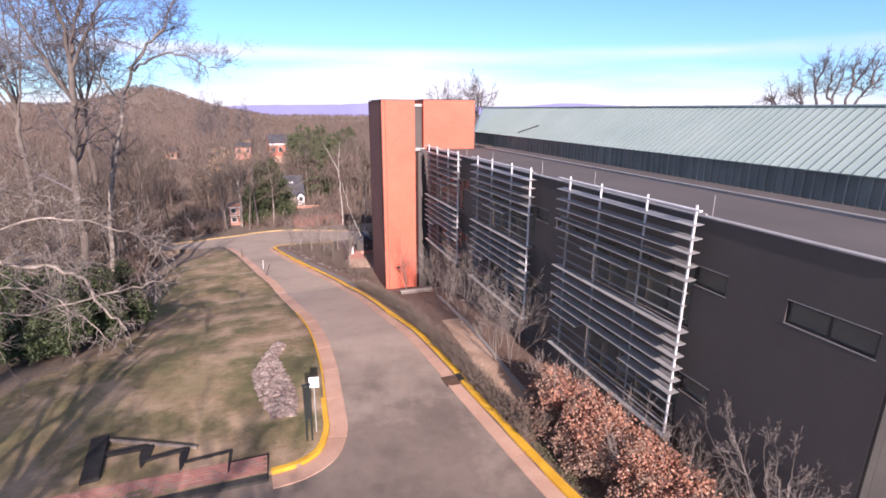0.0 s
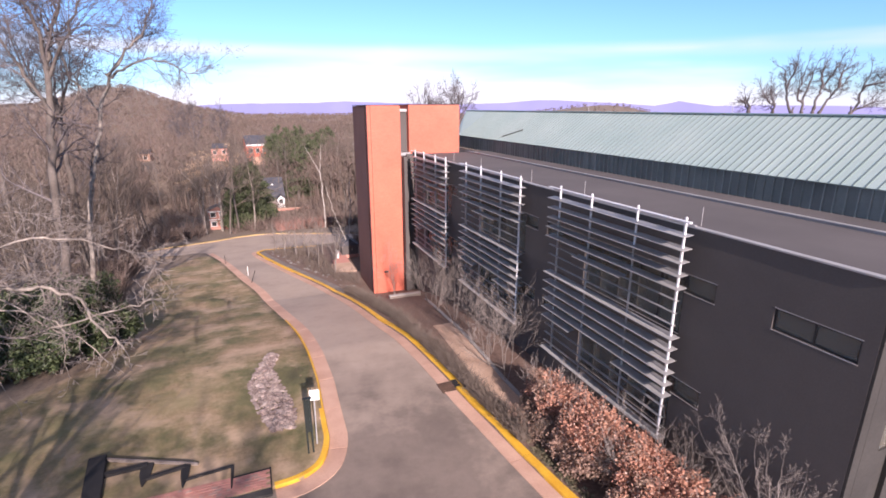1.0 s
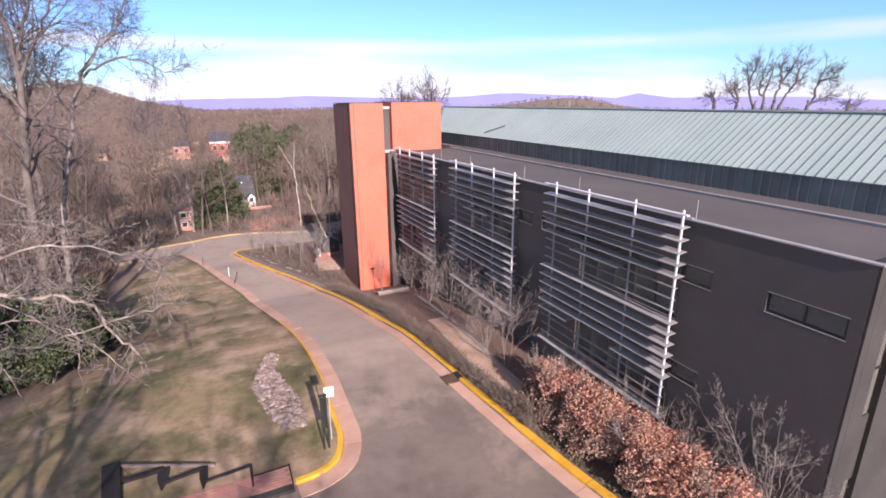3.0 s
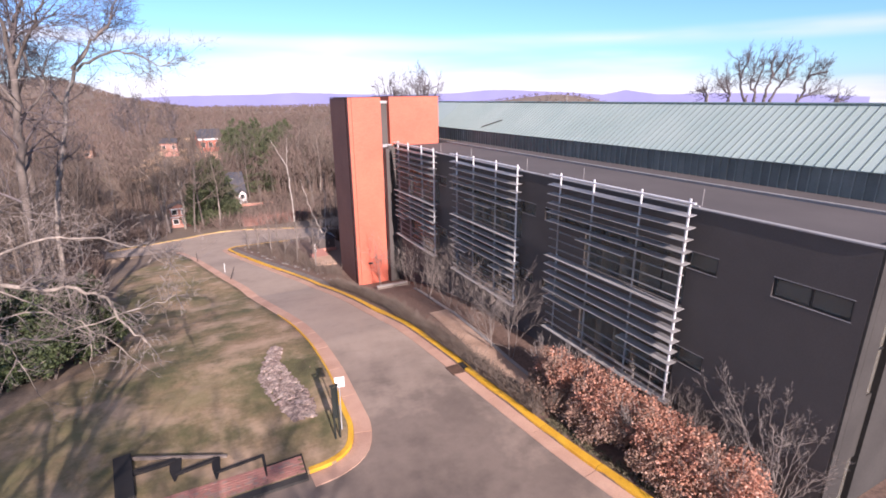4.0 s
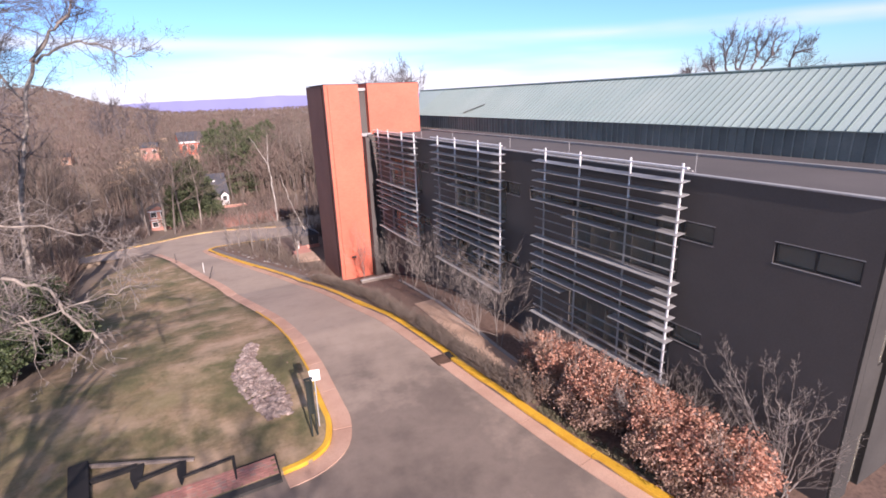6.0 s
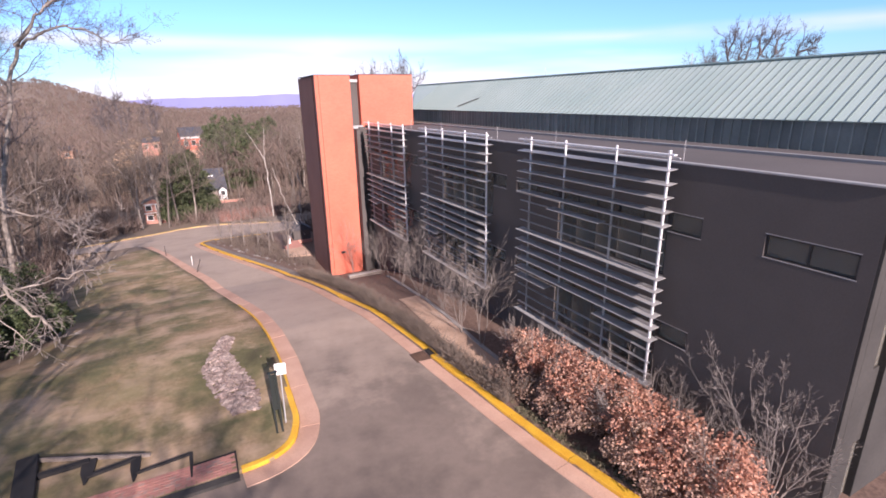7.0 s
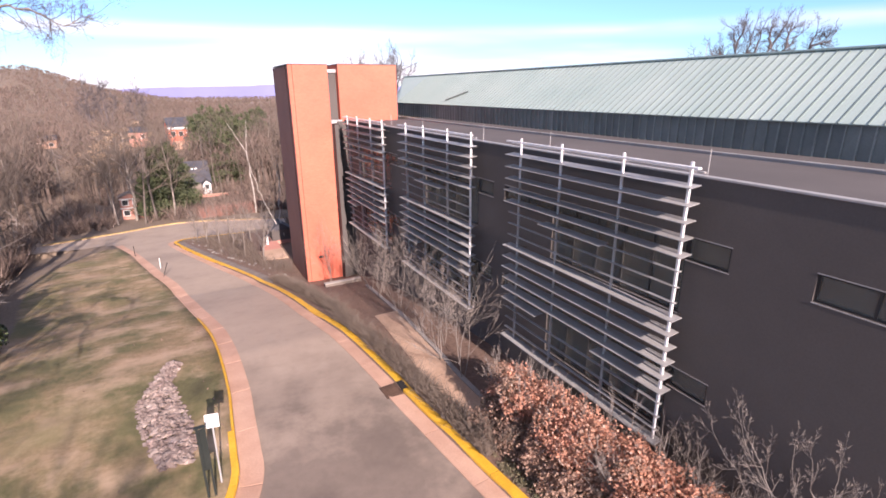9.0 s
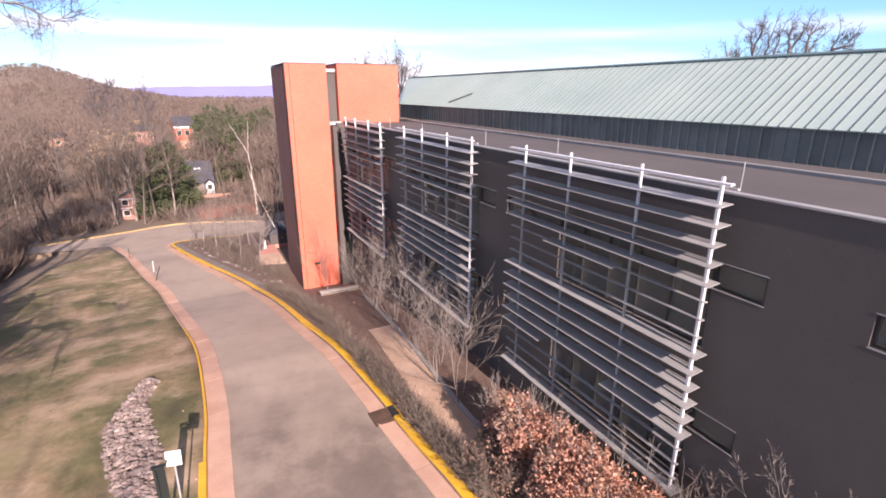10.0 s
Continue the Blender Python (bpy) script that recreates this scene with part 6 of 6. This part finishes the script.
# ---- distant blue ridges ----
def ridge(name, dist, crest, colour, strength):
    """A far ridge; crest gives its height over the plain by compass bearing."""
    # Haze is put into the colour: the ridge glows violet and takes no light.
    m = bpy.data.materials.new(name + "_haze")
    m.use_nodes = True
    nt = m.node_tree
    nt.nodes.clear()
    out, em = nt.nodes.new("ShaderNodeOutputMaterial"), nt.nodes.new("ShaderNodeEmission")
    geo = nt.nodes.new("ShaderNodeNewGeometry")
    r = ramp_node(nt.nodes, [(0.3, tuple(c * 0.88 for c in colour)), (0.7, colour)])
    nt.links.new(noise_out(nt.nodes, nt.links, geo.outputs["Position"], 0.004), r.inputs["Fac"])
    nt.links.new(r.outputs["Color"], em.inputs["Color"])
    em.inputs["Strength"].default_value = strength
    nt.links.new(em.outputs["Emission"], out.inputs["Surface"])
    V, F = [], []
    az0, az1, n = crest[0][0], crest[-1][0], 260
    for i in range(n + 1):
        deg = az0 + (az1 - az0) * i / n
        h = float(np.interp(deg, [c[0] for c in crest], [c[1] for c in crest])) + 2.5 * noise.noise(Vector((deg * 0.9, dist, 5)))
        x, y = dist * math.sin(radians(deg)), dist * math.cos(radians(deg))
        V += [(x, y, -90), (x, y, 13 + h), (x * 1.06, y * 1.06, -90)]
        if i:
            k = 3 * i
            F += [(k - 3, k, k + 1, k - 2), (k - 2, k + 1, k + 2, k - 1)]
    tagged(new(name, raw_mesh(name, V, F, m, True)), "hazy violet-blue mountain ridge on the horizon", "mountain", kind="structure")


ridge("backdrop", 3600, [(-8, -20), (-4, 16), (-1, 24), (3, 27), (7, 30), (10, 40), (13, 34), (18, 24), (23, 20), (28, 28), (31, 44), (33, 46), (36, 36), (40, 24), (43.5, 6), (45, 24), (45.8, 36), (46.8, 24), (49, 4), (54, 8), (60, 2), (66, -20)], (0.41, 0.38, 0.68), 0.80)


# ---- small things outdoors ----
def build_walk():
    V, F = [], []
    # Only the sunlit stretch is tan; the shaded far half stays bed colour.
    inner = curve_pts([(11.15, 28.9), (10.96, 26.0), (10.80, 23.5), (10.58, 20.8), (10.53, 18.0), (10.6, 16.5)], 0.6)
    outer_w = 1.32
    for p in inner:
        V += [(p.x - outer_w, p.y, land(p.x - outer_w, p.y) + 0.03), (p.x, p.y, land(p.x, p.y) + 0.05), (p.x, p.y, land(p.x, p.y) - 0.2), (p.x - outer_w, p.y, land(p.x - outer_w, p.y) - 0.2)]
    for i in range(len(inner) - 1):
        a = i * 4
        F += [(a, a + 1, a + 5, a + 4), (a + 1, a + 2, a + 6, a + 5), (a + 3, a, a + 4, a + 7)]
    tagged(new("walkway", raw_mesh("walkway", V, F, M_PATH)), "sunlit near half of the tan paved walkway through the planting bed", "path", kind="structure")
    edge = [(p + Vector((0.13, 0, 0))) for p in curve_pts([(11.9, 36.8), (11.25, 30.2), (10.96, 26.0), (10.80, 23.5), (10.58, 20.8), (10.53, 18.0), (10.6, 16.5)], 0.6)]
    V, F = [], []
    for p in edge:
        g = land(p.x, p.y)
        V += [(p.x - 0.11, p.y, g - 0.2), (p.x - 0.11, p.y, g + 0.06), (p.x + 0.11, p.y, g + 0.06), (p.x + 0.11, p.y, g - 0.2)]
    for i in range(len(edge) - 1):
        a = i * 4
        F += [(a + k, a + k + 1, a + k + 5, a + k + 4) for k in range(3)]
    tagged(new("walkway_edge", raw_mesh("walkway_edge", V, F, M_CONC)), "pale concrete edging along the walkway", "kerb", kind="structure")
    e = thing("low_concrete_wall", 11.0, 39.4, land(11.0, 39.4), "low pale concrete wall at the foot of the brick tower", "wall")
    part("body", box(-1.4, 1.4, -0.15, 0.15, -0.6, 0.25, 0.02), M_TIMBER, e)
    part("coping", box(-1.45, 1.45, -0.2, 0.2, 0.252, 0.32, 0.015), M_CONC, e)


build_walk()


def stone_mesh(seed):
    rng = random.Random(seed)
    bm = bmesh.new()
    bmesh.ops.create_icosphere(bm, subdivisions=1, radius=0.5)
    for v in bm.verts:
        v.co *= rng.uniform(0.7, 1.15)
        v.co.z *= 0.34
        v.co.x *= 1.25
    return link_mesh("stone", bm, M_STONE)


def build_stones():
    """A long heap of broken pale stone on the lawn."""
    rng = random.Random(3)
    t = thing("stone_heap", -0.6, 24, land(-0.6, 24), "long heap of broken pale pinkish stone on the lawn", "stone heap")
    kinds6 = [stone_mesh(i) for i in range(6)]
    path = [(-0.35, 20.2), (-0.45, 21.4), (-0.80, 23.2), (-1.08, 25.0), (-0.98, 26.6), (-0.50, 28.3)]
    half = [0.50, 0.80, 0.90, 0.76, 0.42, 0.34]
    n = 0
    while n < 296:
        s = rng.random() * 5
        i = int(s)
        f = s - i
        cx, cy = (path[i][j] * (1 - f) + path[i + 1][j] * f for j in (0, 1))
        w = half[i] * (1 - f) + half[i + 1] * f
        w *= 0.82 + 0.3 * noise.noise(Vector((s * 1.7, 3, 1)))
        o = rng.uniform(-1, 1)
        x, y = cx + o * w, cy + rng.uniform(-0.15, 0.15)
        lift = 0.17 * (1 - o * o) * rng.uniform(0.3, 1.0)
        st = new("stone", kinds6[rng.randrange(6)])
        st.parent = t
        k = rng.uniform(0.15, 0.42)
        st.matrix_world = pose(x, y, land(x, y) + lift, rng.uniform(-14, 14), rng.uniform(-14, 14), rng.uniform(0, 360)) @ Matrix.Scale(k, 4)
        n += 1
    # the small broken pieces between them
    V, F = [], []
    for _ in range(950):
        s = rng.random() * 5
        i = int(s)
        f = s - i
        cx, cy = (path[i][j] * (1 - f) + path[i + 1][j] * f for j in (0, 1))
        w = (half[i] * (1 - f) + half[i + 1] * f) * 0.95
        o = rng.uniform(-1, 1)
        c = Vector((cx + o * w, cy + rng.uniform(-0.2, 0.2), 0))
        c.z = land(c.x, c.y) + 0.2 * (1 - o * o) * rng.random() + 0.02
        r = rng.uniform(0.05, 0.15)
        b = len(V)
        V += [c + Vector((math.cos(a) * r * rng.uniform(0.7, 1.2), math.sin(a) * r * rng.uniform(0.7, 1.2), rng.uniform(-0.02, 0.03))) for a in (0, 1.26, 2.5, 3.8, 5.0)] + [c + Vector((0, 0, r * 0.55)), c - Vector((0, 0, r * 0.5))]
        F += [(b + k, b + (k + 1) % 5, b + 5) for k in range(5)] + [(b + (k + 1) % 5, b + k, b + 6) for k in range(5)]
    inv = t.matrix_world.inverted()
    tagged(part("rubble", raw_mesh("rubble", [inv @ v for v in V], F, M_STONE), None, t), kind="stuff")


build_stones()


def build_sign():
    z = land(0.7, 18.4)
    t = thing("road_sign", 0.75, 18.45, z, "small blank white sign plate on a thin galvanised post", "sign")
    part("post", raw_mesh("post", *rod((0.16, 0.2, -0.2), (0.19, 0.14, 2.55), 0.028, 8), M_BLADE), None, t)
    pl = part("plate", box(-0.20, 0.20, -0.012, 0.012, -0.22, 0.22, 0.008), M_WHITE, t)
    pl.matrix_world = pose(0.94, 18.54, z + 2.38, -8, 0, -12)
    g = thing("dark_sign", 0.61, 18.15, z, "narrow dark green sign board on twin posts, seen from behind", "sign")
    for dx in (-0.10, 0.10):
        part("post", box(dx - 0.035, dx + 0.035, -0.035, 0.035, -0.2, 2.5, 0.006), M_GREENPOST, g)
    part("board", box(-0.13, 0.13, 0.04, 0.065, 0.95, 2.42, 0.006), M_GREENPOST, g)
    part("cap", box(-0.17, 0.17, -0.05, 0.08, 2.502, 2.545, 0.01), M_GREENPOST, g)


build_sign()


def stake(x, y, h, lean, m, label):
    z = land(x, y)
    t = thing("marker_stake", x, y, z, label, "stake", "stakes by the kerb")
    part("rod", raw_mesh("rod", *rod((0, 0, -0.1), (lean, 0.1, h), 0.035, 6), m), None, t)
    return t


stake(-1.75, 52.6, 1.1, 0.45, M_BLACK, "dark leaning stake beside the kerb")
stake(-2.1, 56.2, 0.9, 0.02, M_WHITE, "short white marker stake beside the kerb")
stake(-4.8, 64.5, 1.0, 0.0, M_BLACK, "dark stake beside the kerb")

# island planting inside the bend
rng = random.Random(55)
for i, (x, y, h) in enumerate(((6.9, 52.5, 4.2), (5.6, 55.6, 4.5), (4.9, 59.5, 4.3), (3.6, 62.8, 4.5), (2.6, 66.4, 4.4), (1.4, 69.0, 3.6), (7.8, 57.5, 4.5), (7.2, 63.5, 4.3), (5.2, 67.5, 4.2))):
    bare_shrub(x, y, h, 1, 0.08, 500 + i, M_VASE, "young bare tree in the bed inside the bend", 0.10, "young_tree")


def birch(points, seed):
    rng = random.Random(seed)
    ms = [([], []), ([], [])]
    x, y = points[0][:2]
    z = land(x, y)
    limb(rng, ms, [(x, y, z - 0.2)] + points[1:], 0.075, 0.022, WOODB, 14, 1.5)
    plant("birch_tree", x, y, z, ms, (M_BIRCH, M_TWIG), ("trunk", "crown"), "leaning white-barked birch without leaves", "tree", "birches by the tower")


birch([(10.6, 60.2), (10.1, 60.2, -4.6), (9.3, 60.1, -2.6), (8.7, 60.1, -1.1), (8.0, 60, 1.4), (7.5, 60, 3.6)], 1)
birch([(10.3, 59.6), (10.1, 59.8, -3.0), (10.2, 60.5, -1.2), (10.7, 62, 1.4), (10.9, 63, 3.6)], 2)


def forked_snag():
    rng = random.Random(17)
    ms = [([], []), ([], [])]
    z = land(10.8, 88)
    limb(rng, ms, [(10.8, 88, z - 0.3), (10.7, 88, -3), (10.4, 88, 2.0)], 0.11, 0.08, WOODB, 2, 1.2)
    limb(rng, ms, [(10.4, 88, 1.8), (9.6, 88, 3.4), (8.8, 88, 5.0), (8.1, 88, 6.4)], 0.065, 0.025, WOODB, 12, 1.0)
    limb(rng, ms, [(10.4, 88, 2.0), (10.6, 88, 4.2), (10.9, 88, 6.6)], 0.06, 0.025, WOODB, 12, 1.0)
    plant("bare_tree", 10.8, 88, z, ms, (M_BIRCH, M_TWIG), ("trunk", "crown"), "pale forked bare tree past the bend", "tree", "bare trees of the woods")


forked_snag()
shed = thing("small_shed", 9.9, 60.6, land(9.9, 60.6), "small dark shed with a low brick base behind the tower", "shed")
part("body", box(-1.0, 1.0, -1.0, 1.0, -0.3, 1.7, 0.02), M_WALL, shed)
part("base", box(-1.1, 1.1, -1.1, 1.1, -0.5, 0.5, 0.02), M_PAVER, shed)
V = [(-1.2, -1.2, 1.7), (1.2, -1.2, 1.7), (1.2, 1.2, 1.7), (-1.2, 1.2, 1.7), (0, -1.2, 2.5), (0, 1.2, 2.5)]
part("roof", raw_mesh("roof", V, [(0, 4, 5, 3), (1, 2, 5, 4), (0, 1, 4), (3, 5, 2), (0, 3, 2, 1)], M_SLATE), None, shed)
seg = [p for p in curve_pts(RIGHT_LINE, 0.5) if 43.5 < p.y < 69.5]
V, F = strip_piece(seg, [0.365, 0.365, 0.8, 1.05, 1.05], (-0.2, 0.16, 0.19, 0.15, -0.2))
tagged(new("stone_border", raw_mesh("stone_border", V, F, M_TIMBER)), "strip of grey stone edging the bed behind the kerb", "border", kind="structure")
pad = tagged(new("paved_pad"), "red brick paved pad and step beside the tower", "paving", kind="structure")
for k, (x0, x1, y0, y1, dz) in enumerate(((6.9, 9.2, 52.2, 55.5, 0.06), (7.3, 9.2, 55.52, 57.4, 0.20), (7.9, 9.2, 57.42, 59.0, 0.36))):
    gz = land((x0 + x1) / 2, y0)
    part("slab", box(x0, x1, y0, y1, gz - 1.0, gz + dz, 0.01), M_PATH if k == 0 else M_PAVER, pad)
bollard = thing("white_post", 8.1, 58.0, land(8.1, 57.0) + 0.3, "short white post on the paving beside the tower", "post")
part("shaft", raw_mesh("shaft", *rod((0, 0, -0.4), (0.05, 0, 0.95), 0.13, 10), M_WHITE), None, bollard)
rock_bed = thing("rock_edging", 6.8, 47, land(6.8, 47), "row of grey and pale rocks edging the bed", "rocks")
kinds4 = [stone_mesh(20 + i) for i in range(4)]
for me in kinds4:
    me.materials[0] = M_CONC
for i in range(44):
    y = rng.uniform(44, 69)
    x = right_edge(y) + rng.uniform(1.4, 2.6)
    st = new("rock", kinds4[i % 4])
    st.parent = rock_bed
    st.matrix_world = pose(x, y, land(x, y) + 0.02, rng.uniform(-20, 20), rng.uniform(-20, 20), rng.uniform(0, 360)) @ Matrix.Scale(rng.uniform(0.16, 0.42), 4)


# ---- houses in the valley ----
def house(x, y, w, d, eave, ridge_h, rz, wall_m, roof_m, label, windows, base=None, side=False):
    z = land(x, y) if base is None else base
    h = thing("house", x, y, z, label, "house", "houses in the valley", rz=rz)
    bm = box(-w / 2, w / 2, -d / 2, d / 2, -8, eave)
    part("wall", bm, wall_m, h)
    V = [(-w / 2 - 0.01, -d / 2, eave), (w / 2 + 0.01, -d / 2, eave), (0, -d / 2, ridge_h), (-w / 2 - 0.01, d / 2, eave), (w / 2 + 0.01, d / 2, eave), (0, d / 2, ridge_h)]
    part("gable", raw_mesh("gable", V, [(0, 1, 2), (3, 5, 4), (0, 3, 4, 1), (0, 2, 5, 3), (1, 4, 5, 2)], wall_m), None, h)
    for s in (-1, 1):
        a = math.degrees(math.atan2(ridge_h - eave, w / 2))
        L = math.hypot(w / 2, ridge_h - eave) + 0.2
        o = part("roof", box(-0.02, L, -d / 2 - 0.2, d / 2 + 0.2, 0.03, 0.2), roof_m, h)
        o.matrix_basis = Matrix.Translation((0, 0, ridge_h)) @ (Matrix.Rotation(radians(a), 4, "Y") if s > 0 else Matrix.Rotation(math.pi, 4, "Z") @ Matrix.Rotation(radians(a), 4, "Y"))
    for wx, wz, ww, wh in windows if not side else ():
        wd = part("window", box(wx - ww / 2 - 0.1, wx + ww / 2 + 0.1, -d / 2 - 0.06, -d / 2 - 0.01, wz - wh / 2 - 0.1, wz + wh / 2 + 0.1), M_WHITE, h)
        part("pane", box(wx - ww / 2, wx + ww / 2, -d / 2 - 0.09, -d / 2 - 0.065, wz - wh / 2, wz + wh / 2), M_FRAME, wd)
    for wy, wz, ww, wh in windows if side else ():
        wd = part("window", box(w / 2 + 0.01, w / 2 + 0.06, wy - ww / 2 - 0.1, wy + ww / 2 + 0.1, wz - wh / 2 - 0.1, wz + wh / 2 + 0.1), M_WHITE, h)
        part("pane", box(w / 2 + 0.065, w / 2 + 0.09, wy - ww / 2, wy + ww / 2, wz - wh / 2, wz + wh / 2), M_FRAME, wd)
    return h


house(5.2, 127, 1.6, 4.4, 3.0, 3.75, 2, M_WHITE, M_SLATE, "small white gabled porch of a slate-roofed house", [(0, 2.4, 0.8, 1.0)], base=-11.6)
slate_house = house(2.7, 130.2, 7.6, 6.6, 3.2, 7.4, -87, M_TIMBER, M_SLATE, "house with a broad dark slate roof among trees", [(0, 2, 1, 1.4)], base=-11.6)
for wy in (-0.2, 0.55):
    part("skylight", box(1.5, 2.0, wy, wy + 0.5, 5.9, 6.15, 0.02), M_WHITE, slate_house, "small white roof light")
garden_wall = thing("garden_wall", 6.6, 119.0, land(6.6, 119.0), "low red brick garden wall below the white porch", "wall")
part("wall", box(-3.6, 4.6, -0.2, 0.2, -3.0, -10.0 - land(6.6, 119.0)), M_PAVER, garden_wall)
part("coping", box(-3.65, 4.65, -0.26, 0.26, -9.995 - land(6.6, 119.0), -9.86 - land(6.6, 119.0)), M_GUTTER, garden_wall, "pale coping")
brick_house = house(1.7, 219.5, 8, 8.4, 7.0, 10.2, -82, M_BRICK, M_SLATE, "brick house with white trim among the trees", [(-2.6, 4.6, 1.4, 1.8), (0, 4.6, 1.4, 1.8), (2.6, 4.6, 1.4, 1.8)], base=-8.5, side=True)
part("cornice", box(4.01, 4.35, -4.3, 4.3, 6.3, 7.0), M_WHITE, brick_house, "white cornice")
part("porch", box(4.01, 4.9, -3.0, 3.6, -3.0, 2.0), M_GUTTER, brick_house, "pale porch")
house(-13, 241.5, 7, 6.4, 5.2, 7.0, -93, M_PAVER, M_SLATE, "low brick house half hidden by bare trees", [(-1.8, 3.6, 1.2, 1.4), (1.8, 3.6, 1.2, 1.4)], base=-9.6, side=True)
house(-47, 262, 8, 8, 3.4, 5.0, -90, M_GUTTER, M_SLATE, "pale house half hidden by bare trees", [(-2, 1.6, 1.4, 1.2), (2, 1.6, 1.4, 1.2)], side=True)
kiosk = house(-7.3, 99, 3.0, 2.4, 3.7, 4.3, 0, M_PAVER, M_TIMBER, "small brick house with white trim below the bend", [(-0.75, 2.9, 0.8, 0.8), (0.75, 2.9, 0.8, 0.8), (-0.75, 1.2, 0.8, 0.8), (0.75, 1.2, 0.8, 0.8)])
for bz in (2.0, 3.5):
    part("band", box(-1.55, 1.55, -1.27, -1.21, bz - 0.09, bz + 0.09), M_WHITE, kiosk, "white trim band")
